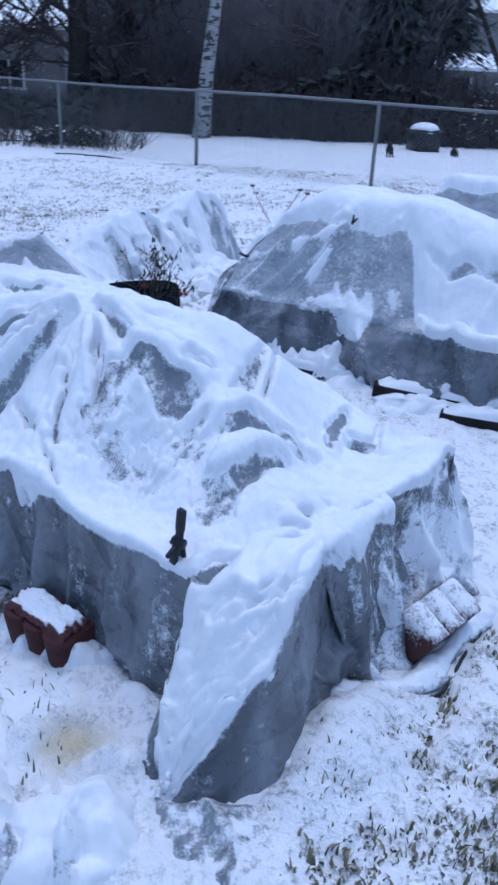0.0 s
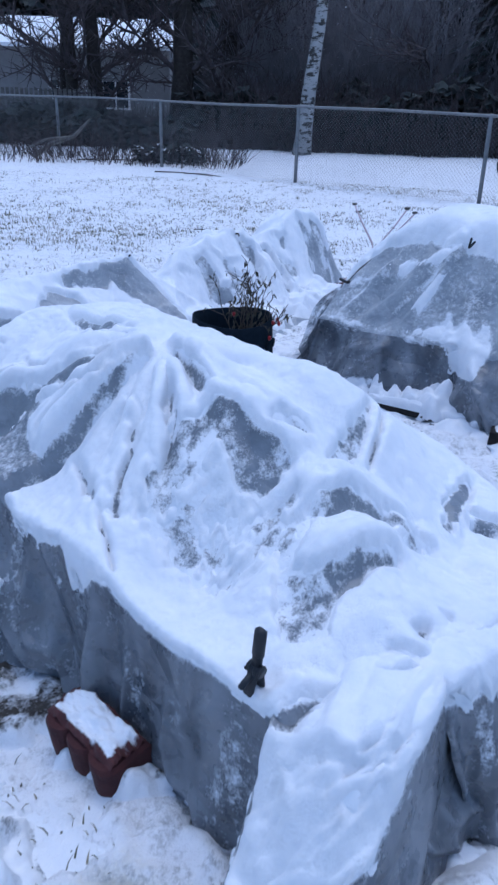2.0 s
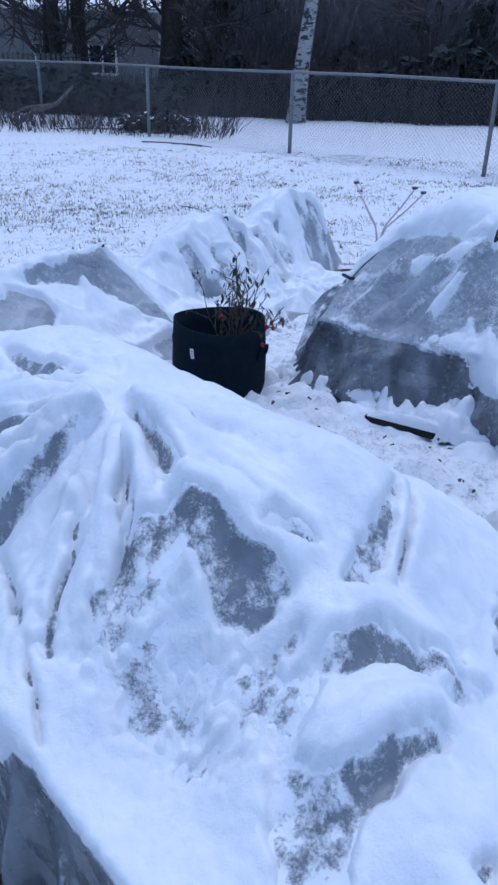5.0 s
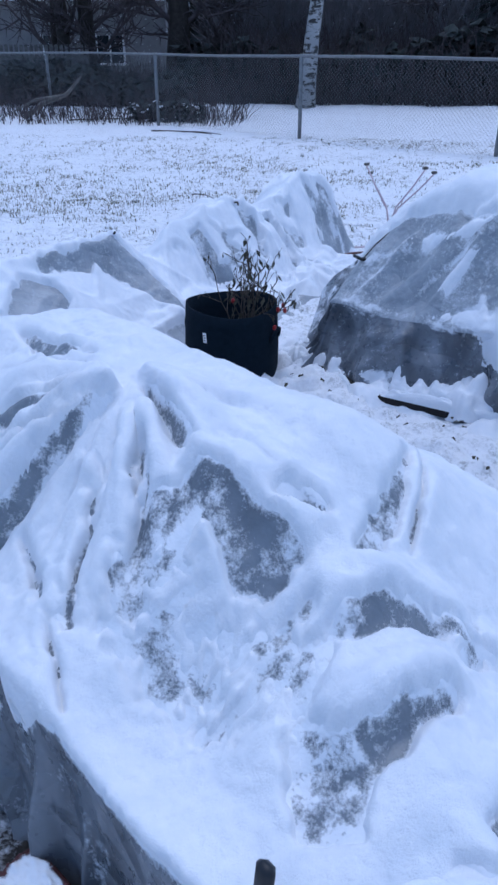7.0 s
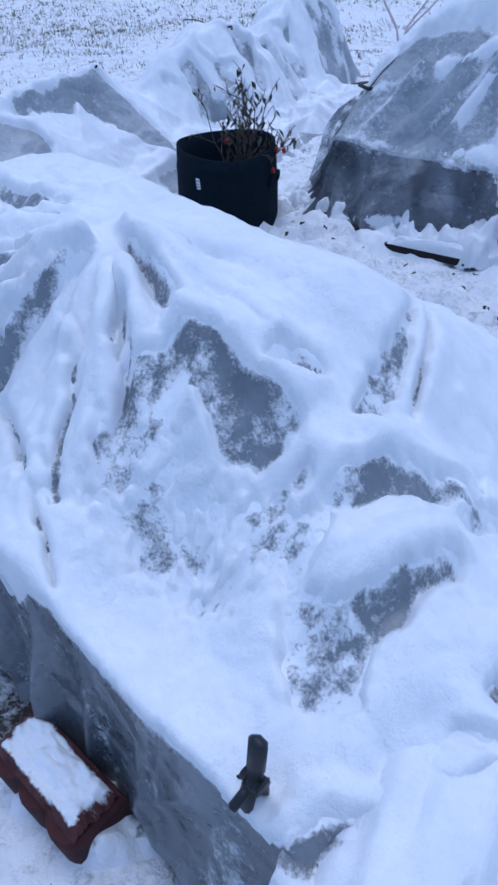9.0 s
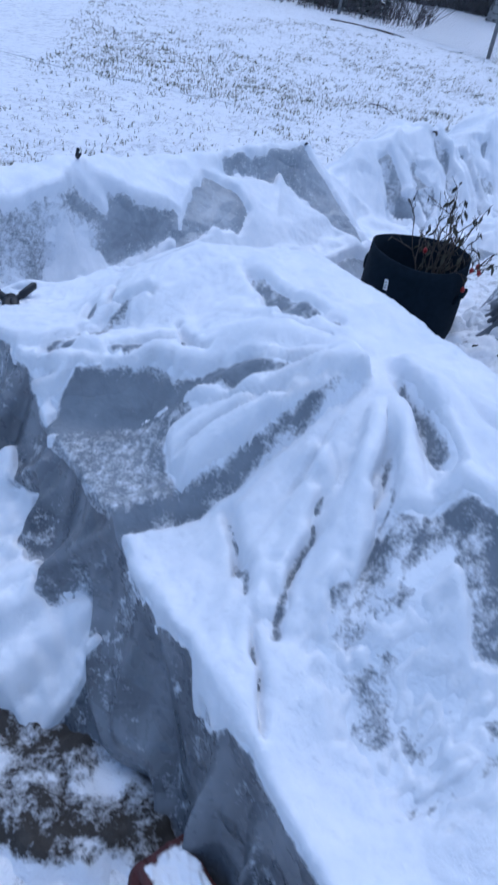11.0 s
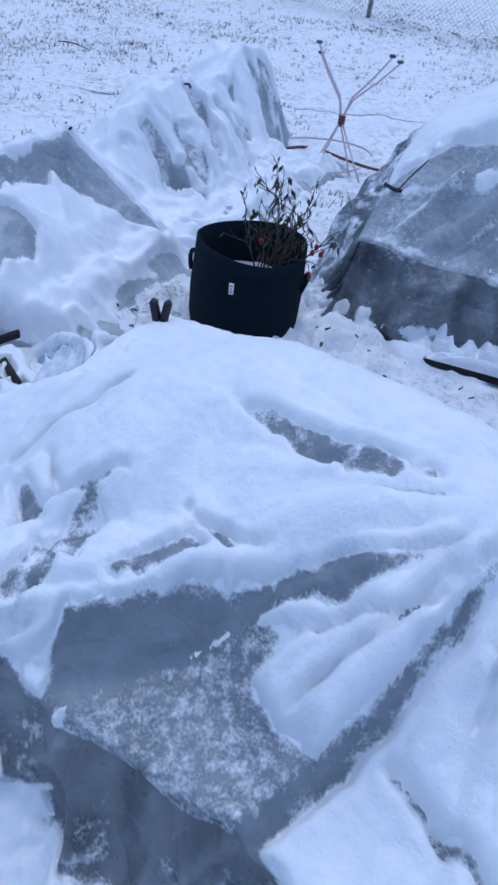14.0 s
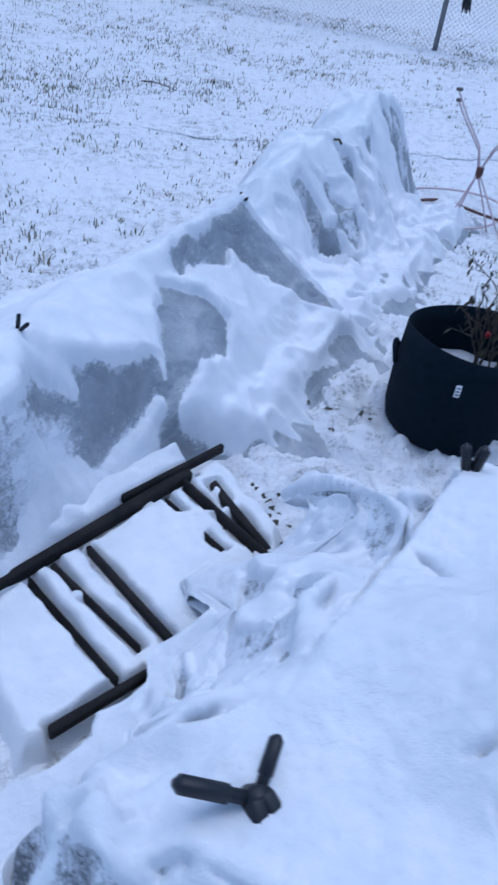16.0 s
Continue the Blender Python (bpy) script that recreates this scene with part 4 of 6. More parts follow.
way /= np.linalg.norm(way, axis=1, keepdims=True)
out_ = np.stack([way[:, 1], -way[:, 0]], 1)
thick_ = (0.030 + 0.008 * rough(np.linspace(0, 9, 140), np.zeros(140), 3, 121))[:, None] * (1 + 0.16 * rough(np.linspace(0, 14, 140)[:, None] + 0 * about, about * 1.2, 3, 122))
hem = np.stack([hem_run[:, 0:1] + out_[:, 0:1] * np.cos(about) * thick_ * 1.15, hem_run[:, 1:2] + out_[:, 1:2] * np.cos(about) * thick_ * 1.15, hem_run[:, 2:3] + np.sin(about) * thick_], 2)
part("hem", sheet("hem", hem, FILM, None, 0.42 + 0.55 * ease(-0.2, 0.7, np.sin(about)) + 0.25 * rough(np.linspace(0, 22, 140)[:, None] + 0 * about, about * 2, 3, 123)), FILM, cover, "rolled snowy hem of film on the ground")


# its trodden end on the ground
tx, ty = np.meshgrid(np.arange(-0.16, 0.22, 0.006), np.arange(0.88, 1.20, 0.006), indexing="ij")
rim_ = ease(0.0, 0.07, within(tx, ty, (-0.14, 1.17), (-0.10, 1.0), (-0.02, 0.92), (0.10, 0.94), (0.17, 1.06), (0.10, 1.18)))
fold_ = (1 - np.abs(grain(tx * 9 - ty * 3, ty * 6 + tx * 4, 99))) ** 2.5
tz = ground_height(tx, ty) - 0.02 + rim_ * (0.025 + 0.045 * fold_ + 0.012 * rough(tx * 20, ty * 20, 3, 100))
tail = np.stack([tx, ty, tz], 2)
tdepth = settled(tail, np.where(rim_ > 0.3, 0.016 * (rough(tx * 11, ty * 11, 3, 101) + 0.1 - 1.6 * ease(-0.04, 0.0, 0.07 * rim_ - 0.06 + 0.06 * (tx < 0.04) - 0.06)), -0.012))
part("corner_tail", sheet("corner_tail", tail, FILM, None, np.maximum(0.55 + 0.3 * rough(tx * 40, ty * 40, 3, 102), dust_round(tdepth, 5, 1.3))), FILM, cover, "trodden film end dusted with snow")
snow_over("snow", tail, tdepth, "snow on the trodden end of a plastic sheet")


# its folds half buried in front of the bed
qx, qy = np.meshgrid(np.arange(-0.74, -0.06, 0.007), np.arange(0.86, 1.52, 0.007), indexing="ij")
rim_ = ease(0.0, 0.08, within(qx, qy, (-0.70, 1.42), (-0.62, 1.00), (-0.34, 0.90), (-0.10, 0.98), (-0.13, 1.17), (-0.22, 1.19), (-0.40, 1.14), (-0.43, 1.30), (-0.52, 1.46)) + 0.02 * rough(qx * 9, qy * 9, 3, 111))
bend = 0.5 * grain(qx * 5, qy * 5, 112)
fold_ = (1 - np.abs(grain(qx * 7.5 - qy * 4 + bend, qy * 5 + qx * 4 + bend, 113))) ** 3
qz = ground_height(qx, qy) - 0.022 + rim_ * (0.034 + 0.07 * fold_ + 0.016 * rough(qx * 13, qy * 13, 3, 114))
slump = np.stack([qx, qy, qz], 2)
sdepth, _ = cling(slump, 0.018, 0.45, 0.62, 115)
sdepth = settled(slump, np.where(rim_ > 0.15, sdepth - 0.022 * ease(0.5, 0.9, rough(qx * 11, qy * 11, 3, 116)), -0.012))
part("slumped_film", sheet("slumped_film", slump, FILM, (rim_ > 0.02)[:-1, :-1], np.maximum(0.62 + 0.3 * rough(qx * 30, qy * 30, 3, 117), dust_round(sdepth, 6, 1.4))), FILM, cover, "slumped film folds under snow")
snow_over("snow", slump, sdepth, "snow on slumped folds of plastic sheet")


# ---- the other covered beds ----
def far_bed(u, w):
    """The tall tent beside the pot: u along its near wall, w across."""
    end = np.minimum(np.interp(u + 0.53 * (w - 0.15), (-0.11, -0.02, 0.10, 0.27, 0.41, 0.49, 0.75), (0.17, 0.31, 0.46, 0.61, 0.70, 0.745, 0.88)) - 0.22 * (w - 0.15),
                     np.interp(u + 0.24 * (w - 0.15), (-0.14, -0.09, -0.01, 0.06, 0.14, 0.25, 0.6), (0.13, 0.27, 0.46, 0.57, 0.68, 0.83, 1.3)) - 0.27 * (w - 0.15))
    end = clip01((np.minimum(end, 0.73 - 0.05 * ease(0.9, 1.7, u)) - 0.24) / 0.53)
    face = ease(-0.02, 0.36 - 0.14 * ease(0.35, 0.0, u), w) * (1 - 0.5 * ease(0.62 + 0.3 * ease(0.5, 0.1, u), 1.05, w))
    z = 0.24 + 0.53 * end * face + 0.02 * ease(0, 0.1, w)
    sag = ease(1.02, 1.25, u) * ease(1.75, 1.5, u)
    z = z - 0.16 * sag * ease(0.0, 0.12, w) * ease(0.45, 0.2, w) - 0.05 * sag * face
    z = z + crease(u, w, 0.66, 0.26, 0.30, 0.05, 0.035, 0.05, 0.08) + crease(u, w, 0.98, 0.20, 1.06, 0.02, 0.04, 0.04, 0.08)
    z = z + crease(u, w, 0.08, 0.14, 0.60, 0.20, 0.025, 0.05, 0.07)
    for u0, w0, u1, w1, h in ((0.63, 0.23, 0.46, 0.03, 0.03), (0.68, 0.23, 0.80, 0.0, 0.022), (0.90, 0.24, 0.98, 0.0, 0.022), (0.30, 0.22, 0.10, 0.03, 0.022), (0.45, 0.16, 0.20, 0.02, 0.016), (1.5, 0.25, 1.35, 0.0, 0.03), (1.9, 0.25, 2.0, 0.0, 0.03)):
        z = z + crease(u, w, u0, w0, u1, w1, 1.5 * h, 0.014, 0.06)
    return z + 0.012 * rough(u * 4, w * 4, 3, 43)


FB_AT, FB_U, FB_W = (-0.10, 4.30), (0.83, -0.557), (0.557, 0.83)
fb, fu, fw, fdist, flie = drape(FB_AT, FB_U, FB_W, (0.0, 2.6, 0.0, 1.0), far_bed, 0.009, 0.6, 0.17, 0.3, 11, 0.0, 0.0, 0.06, 0.16)
cover2 = thing("plastic_cover", "grey plastic tent over a raised bed, snow on top", "plastic sheet", "bed covers", at=(0.9, 4.3, -0.08))
depth, _ = cling(fb, 0.040, 0.60, 0.74, 131)
wisp = rough(fu * 9, fw * 9, 4, 141)
streak = rough(fu * 26 + fw * 30, fw * 16 - fu * 9, 3, 143)
edge = 0.010 * rough(fu * 22, fw * 22, 3, 144)
front = within(fu, fw, (-0.05, 0.0), (0.0, 0.20), (0.20, 0.27), (0.42, 0.25), (0.63, 0.225), (0.97, 0.24), (1.02, 0.20), (1.09, 0.13), (1.20, 0.03), (1.24, -0.03), (-0.05, -0.03))
depth = np.where(fdist < 0.03, np.where(front + edge > 0, -0.012, np.maximum(depth, 0.006 + 0.03 * ease(0.0, 0.06, -front - edge))), depth)
dust_and_glints = np.where(fdist < 0.03, 0.29 + 0.16 * wisp, 0.16 + 0.14 * wisp)
dust_and_glints = np.where((fu < 0.03) & (fw > 0.03), 0.42 + 0.30 * streak + 0.2 * wisp, dust_and_glints)
for corners, thick in ((((0.49, 0.012), (0.60, 0.055), (0.72, 0.065), (0.86, 0.040), (0.92, -0.05), (0.74, -0.06), (0.70, 0.0)), 0.014), (((0.24, 0.172), (0.50, 0.158), (0.63, 0.205), (0.60, 0.222), (0.45, 0.195), (0.28, 0.20)), 0.008), (((0.47, 0.070), (0.62, 0.195), (0.645, 0.20), (0.53, 0.068)), 0.006)):
    deep = within(fu, fw, *corners)
    depth = np.where((deep + edge > 0) & (fdist < 0.03), thick * ease(0, 0.03, deep + edge) + 0.003 + 0.008 * wisp, depth)
for corners in (((1.10, 0.225), (1.28, 0.295), (1.60, 0.30), (1.55, 0.27), (1.30, 0.262), (1.18, 0.232)),):
    depth = np.where((within(fu, fw, *corners) + edge > 0) & (fdist < 0.03), -0.012, depth)
# Edge highlights and frost along folds and rim, both drawn as dust.
for u0, w0, u1, w1, wide in ((0.655, 0.222, 0.34, 0.03, 0.012), (0.06, 0.13, 0.60, 0.205, 0.014), (0.30, 0.22, 0.10, 0.03, 0.010), (0.02, 0.012, 0.66, 0.004, 0.016)):
    d, t = along(fu, fw, u0, w0, u1, w1)
    dust_and_glints = np.maximum(dust_and_glints, (0.62 + 0.3 * wisp) * np.exp(-(d / wide) ** 2) * ease(-0.02, 0.08, t) * ease(1.02, 0.9, t) * (fdist < 0.03))
torn = ease(-0.02, 0.05, within(fu, fw, (0.60, 0.06), (0.67, 0.14), (0.80, 0.115), (1.02, 0.12), (1.16, 0.02), (0.94, 0.0)))
dust_and_glints = np.maximum(dust_and_glints, torn * (0.50 + 0.30 * streak))
depth = np.where((torn > 0.5) & (fdist < 0.03) & (depth < 0), 0.010 * (streak - 0.45), depth)
depth = np.where((fdist > 0.02) & (flie < 0.01) & (depth < 0.003), 0.03 * (rough((fb[..., 0] - fb[..., 1]) * 7, fb[..., 2] * 9, 5, 142) - 0.75 - 5.0 * (fb[..., 2] + 0.03)), depth)
depth = np.where((fdist > 0.0) & (flie < 0.01) & (fu < 1.2) & (fb[..., 2] > 0.04), -0.012, depth)
hang = within(fu, fdist, (0.70, -0.05), (0.94, -0.05), (0.92, 0.09), (0.86, 0.14), (0.76, 0.12)) + edge
depth = np.where((hang > 0) & (fw < 0.03), 0.012 * ease(0, 0.03, hang) + 0.004 + 0.006 * wisp, depth)
depth = np.where(flie > 0.01, 0.03 + 0.03 * np.maximum(wisp, -0.5), depth)
depth = settled(fb, depth)
dust_and_glints = np.maximum(dust_and_glints, dust_round(depth, 5, 1.3) * np.where(fdist > 0.02, 0.8, 1.0))
film_parts(fb, fdist, cover2, dust_and_glints, top=MILKY)
snow_over("snow", fb, depth, "thick snow cap on a plastic bed tent")


def back_bed(u, w):
    return 0.12 + 0.49 * ease(-0.05, 0.5, u) * (1 - 0.4 * ease(0.8, 1.7, u)) * ease(0, 0.4, w) * (1 - 0.4 * ease(0.5, 0.95, w)) + 0.05 * rough(u * 2.2, w * 2.2, 3, 47)


bb, bbu, bbw, bbd, bblie = drape((1.22, 6.85), FB_U, FB_W, (0.0, 3.0, 0.0, 0.95), back_bed, 0.02, 0.4, 0.12, 0.3, 13)
cover3 = thing("plastic_cover", "snow-capped grey plastic cover on a bed near the fence", "plastic sheet", "bed covers", at=(2.5, 6.4, -0.1))
depth, _ = cling(bb, 0.05, 0.58, 0.78, 151)
depth = settled(bb, np.where((bbd > 0.02) & (bblie < 0.01), -0.01, depth))
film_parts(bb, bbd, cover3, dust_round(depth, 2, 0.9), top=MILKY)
snow_over("snow", bb, depth, "snow cap on a distant plastic bed cover")


ROW_AT, ROW_T, ROW_P = (-2.40, 2.86), (0.535, 0.845), (0.845, -0.535)


# bare panels of its film: how much snow dust sticks to each, and its corners
PANELS = (
    (0.22, ((2.215, -0.03), (1.96, -0.035), (1.70, -0.045), (1.76, 0.0), (1.92, 0.015), (2.00, 0.05), (2.05, 0.035), (2.12, 0.09), (2.24, 0.24), (2.31, 0.40), (2.36, 0.36), (2.34, 0.20), (2.30, 0.08))),
    (0.24, ((1.62, 0.012), (1.70, 0.05), (1.755, 0.12), (1.77, 0.20), (1.68, 0.235), (1.55, 0.225), (1.42, 0.245), (1.29, 0.262), (1.36, 0.21), (1.43, 0.148), (1.52, 0.07))),
    (0.20, ((1.46, 0.142), (1.20, 0.142), (0.96, 0.135), (0.60, 0.12), (0.60, 0.165), (0.96, 0.18), (1.20, 0.19), (1.38, 0.20))),
    (0.34, ((2.86, -0.10), (2.95, -0.10), (2.98, 0.03), (2.92, 0.08), (2.85, 0.0))),
    (0.50, ((3.02, 0.04), (3.10, 0.05), (3.12, 0.18), (3.05, 0.20))),
    (0.28, ((4.00, 0.02), (4.36, 0.03), (4.42, 0.13), (4.02, 0.10))),
    (0.28, ((2.12, 0.42), (2.36, 0.47), (2.30, 0.42), (2.22, 0.40))))

# the lines over which it is stretched: along it, across it, height
ROW_LINES = (
    ((-0.5, -0.20, 0.26), (0.0, -0.10, 0.36), (0.55, -0.06, 0.34), (1.02, 0.0, 0.395)),
    ((1.02, 0.0, 0.395), (1.18, 0.125, 0.315), (1.43, 0.139, 0.205)),
    ((1.02, 0.0, 0.395), (0.90, 0.12, 0.34), (0.55, 0.115, 0.27), (0.0, 0.10, 0.29), (-0.5, 0.10, 0.22)),
    ((1.02, 0.0, 0.395), (1.35, -0.12, 0.33), (1.714, -0.036, 0.372)),
    ((1.714, -0.036, 0.372), (1.96, -0.035, 0.368), (2.225, -0.022, 0.392)),
    ((1.62, 0.0, 0.31), (1.79, 0.085, 0.265), (1.76, 0.215, 0.16), (1.70, 0.33, 0.0)),
    ((1.62, 0.0, 0.31), (1.52, 0.06, 0.26), (1.43, 0.139, 0.205)),
    ((1.43, 0.139, 0.205), (1.35, 0.21, 0.12), (1.285, 0.255, 0.05), (1.25, 0.34, -0.03)),
    ((1.76, 0.215, 0.16), (1.58, 0.186, 0.185), (1.40, 0.215, 0.115)),
    ((2.225, -0.022, 0.392), (2.30, 0.10, 0.24), (2.35, 0.25, 0.11), (2.32, 0.40, 0.02)),
    ((1.72, 0.01, 0.255), (1.92, 0.018, 0.235), (2.074, 0.03, 0.262), (2.13, 0.12, 0.15), (2.24, 0.30, 0.03)),
    ((2.225, -0.022, 0.392), (2.40, -0.10, 0.26), (2.60, -0.12, 0.15), (2.80, -0.17, 0.31), (3.22, -0.09, 0.390)),
    ((3.22, -0.09, 0.390), (3.36, -0.12, 0.37), (3.55, -0.14, 0.27), (3.78, -0.12, 0.37), (3.98, -0.12, 0.445), (4.22, -0.10, 0.43), (4.38, -0.06, 0.33), (4.48, 0.0, 0.15)),
    ((3.86, -0.34, 0.36), (4.02, -0.36, 0.41), (4.25, -0.34, 0.39)),
    ((3.02, -0.28, 0.31), (3.22, -0.30, 0.35), (3.36, -0.30, 0.31)),
    ((2.55, 0.10, 0.0), (2.70, 0.05, 0.02), (2.83, 0.08, -0.03), (2.94, 0.10, -0.03), (3.06, 0.22, 0.0), (3.13, 0.25, -0.03), (3.40, 0.24, 0.0), (3.70, 0.22, -0.02), (4.00, 0.12, -0.06), (4.45, 0.15, -0.09)),
    ((3.22, -0.09, 0.390), (3.16, 0.02, 0.25), (3.14, 0.20, 0.05)),
    ((4.02, -0.10, 0.43), (4.0, 0.0, 0.22), (4.0, 0.03, 0.16)),
    ((2.55, 0.10, 0.0), (2.40, 0.45, -0.05)),
    ((1.70, 0.33, 0.0), (1.90, 0.30, 0.03), (2.10, 0.38, 0.0)),
    ((0.0, 0.17, 0.05), (0.55, 0.16, 0.06), (0.96, 0.16, 0.07), (1.20, 0.185, 0.06), (1.40, 0.21, 0.09)),
    ((-0.5, 0.25, -0.06), (0.2, 0.215, -0.05), (0.8, 0.205, -0.05), (1.22, 0.25, -0.04)),
    ((-0.5, 0.45, -0.06), (0.6, 0.47, -0.04), (1.2, 0.42, -0.05), (1.7, 0.46, -0.05), (2.4, 0.55, -0.07), (4.5, 0.50, -0.09)),
    ((-0.5, -0.62, -0.06), (1.0, -0.60, -0.05), (1.61, -0.50, 0.05), (2.3, -0.55, -0.06), (4.5, -0.60, -0.09)))


def row_pleats(t, p):
    """Upright folds of the sheet where it hangs from its two far humps."""
    wild = ease(2.75, 2.95, t) * ease(4.4, 4.2, t) * ease(-0.12, -0.02, p) * ease(0.32, 0.18, p)
    return wild * (1 - 2.2 * np.abs(grain(t * 7.5 + 0.8 * grain(t * 4, p * 5, 3) + 0.5 * p, p * 1.3, 54)))


def low_row(t, p):
    """A low run of sheet held up on short stakes: t along it, p across, towards the path."""
    step_t, step_p = t[1, 0] - t[0, 0], p[0, 1] - p[0, 0]
    z = membrane(t.shape, [[((a - t[0, 0]) / step_t, (b - p[0, 0]) / step_p, h) for a, b, h in line] for line in ROW_LINES])
    z = blur(z, 2)
    crumple = (1 - np.abs(grain(t * 6 + p * 5, p * 7 - t * 4, 55))) ** 3
    return z + 0.062 * row_pleats(t, p) + (0.016 + 0.020 * ease(2.4, 2.8, t)) * (crumple - 0.3) + 0.009 * rough(t * 6, p * 6, 3, 53)


rt, rp = np.meshgrid(np.arange(-0.5, 4.5, 0.0085), np.arange(-0.75, 0.62, 0.0085), indexing="ij")
rz = low_row(rt, rp)
rx, ry = ROW_AT[0] + ROW_T[0] * rt + ROW_P[0] * rp, ROW_AT[1] + ROW_T[1] * rt + ROW_P[1] * rp
fade = ease(0.62 - 0.34 * ease(1.7, 1.3, rt), 0.38 - 0.18 * ease(1.7, 1.3, rt), rp) * ease(-0.75, -0.55, rp) * ease(4.5, 4.2, rt)
rz = ground_height(rx, ry) - 0.02 + (rz - ground_height(rx, ry) + 0.03) * fade
row_p = np.stack([rx, ry, rz], 2)
cover4 = thing("plastic_cover", "low plastic sheet over short stakes, half buried in snow", "plastic sheet", "bed covers", at=(-1.2, 4.8, -0.1))
depth, _ = cling(row_p, 0.026, 0.34, 0.48, 161, 0.9)
edge = 0.010 * rough(rt * 24, rp * 24, 3, 162)
dust3 = np.zeros_like(rt)
for dust_, corners in PANELS:
    deep = within(rt, rp, *corners) + edge
    depth = np.where(deep > 0, np.minimum(depth, -0.012 * ease(0, 0.010, deep)), depth)
    dust3 = np.maximum(dust3, ease(0, 0.02, deep) * dust_ * (1 + 0.5 * rough(rt * 16, rp * 30, 3, 164)))
heap_ = rp - 0.172 - 0.10 * ease(1.25, 1.42, rt) - 0.035 * rough(rt * 7, rp * 7, 3, 169)
depth = np.where((rt < 1.75) & (heap_ > 0), np.maximum(depth, 0.004 + 0.030 * ease(0, 0.05, heap_)), depth)
pleats = row_pleats(rt, rp)
slit = ease(0.05, 0.45, -pleats + 0.4 * rough(rt * 16, rp * 14, 4, 165) * clip01(3 * np.abs(pleats)))
depth = depth - 0.042 * slit
dust3 = np.maximum(dust3, (0.46 + 0.3 * rough(rt * 20, rp * 20, 3, 166)) * slit)
clods = (1 - np.abs(grain(rt * 9 + 2 * grain(rt * 4, rp * 4, 5), rp * 11, 167))) ** 2
depth = depth + (0.040 + 0.022 * ease(2.3, 2.6, rt)) * (clods - 0.45) * ease(0.16, 0.34, rp) * ease(0.62, 0.50, rp) * ease(1.2, 1.6, rt)
depth = settled(row_p, depth - 0.07 * (1 - fade))
dust3 = np.maximum(dust3, dust_round(depth, 3, 1.2))
dust3 = np.maximum(dust3, (0.66 + 0.3 * rough(rt * 9, rp * 9, 3, 168)) * ease(1.18, 1.0, rt + 0.5 * (rp - 0.1)) * ease(0.09, 0.13, rp))
front = (rp > 0.02)[:-1, :-1]
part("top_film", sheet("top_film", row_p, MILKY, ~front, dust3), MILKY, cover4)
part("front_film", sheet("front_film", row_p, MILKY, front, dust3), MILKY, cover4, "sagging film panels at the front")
snow_over("snow", row_p, depth, "snow drifted over a low plastic sheet")


# ---- chain-link fence ----
FENCE_AT, FENCE_WAY, SPAN, TALL = Vector((-0.886, 13.995, 0)), Vector((0.817, -0.577, 0)), 3.37, 1.2


def fence_foot(s):
    p = FENCE_AT + FENCE_WAY * s
    return Vector((p.x, p.y, -0.185 + 0.0045 * min(s, 0)))


fence = thing("chain_link_fence", "galvanised chain-link fence with steel posts and top rail", "fence", at=fence_foot(0))
for k in range(-5, 5):
    foot = fence_foot(k * SPAN)
    part("post", Shape().tube([foot + Vector((0, 0, z)) for z in (-0.15, 0.5, TALL + 0.01, TALL + 0.03)], [0.03, 0.03, 0.03, 0.015], 10), STEEL, fence)
part("top_rail", Shape().tube([fence_foot(s * SPAN) + Vector((0, 0, TALL + 0.012 * math.sin(s * 3.1))) for s in np.arange(-5, 4.01, 0.5)], 0.021, 8), STEEL, fence)
mesh = Shape()
pitch, rise = 0.060, 0.030
for k in range(int(-5 * SPAN / pitch), int(4 * SPAN / pitch)):
    pts = []
    for j in range(int(TALL / rise)):
        p = fence_foot((k + 0.5 * (j % 2)) * pitch)
        pts.append(p + Vector((0, 0, 0.03 + j * rise)))
    mesh.tube(pts, 0.0021, 3, False)
    mesh.tube([p + FENCE_WAY * (pitch if j % 2 == 0 else 0.0) for j, p in enumerate(pts)], 0.0021, 3, False)
tagged(part("wire_mesh", mesh, WIRE, fence), kind="stuff")


# ---- grass ----
def blades(name, spots, label, tall, wide):
    s = Shape()
    for x, y, n in spots:
        for _ in range(n):
            px, py = x + random.gauss(0, 0.03), y + random.gauss(0, 0.03)
            z = float(ground_height(px, py)) - 0.01
            h, a, lean = tall * random.uniform(0.5, 1.3), random.uniform(0, 6.28), random.uniform(0.1, 0.9)
            w = wide * random.uniform(0.6, 1.3)
            dx, dy = math.cos(a) * lean * h, math.sin(a) * lean * h
            ox, oy = -math.sin(a) * w, math.cos(a) * w
            k = len(s.v)
            s.v += [(px - ox, py - oy, z), (px + ox, py + oy, z), (px + dx * 0.4 + ox * 0.7, py + dy * 0.4 + oy * 0.7, z + h * 0.6), (px + dx * 0.4 - ox * 0.7, py + dy * 0.4 - oy * 0.7, z + h * 0.6), (px + dx, py + dy, z + h * random.uniform(0.7, 1.0))]
            s.f += [(k, k + 1, k + 2, k + 3), (k + 3, k + 2, k + 4)]
    return tagged(solid(name, s, GRASS), label, "grass", "", "stuff")


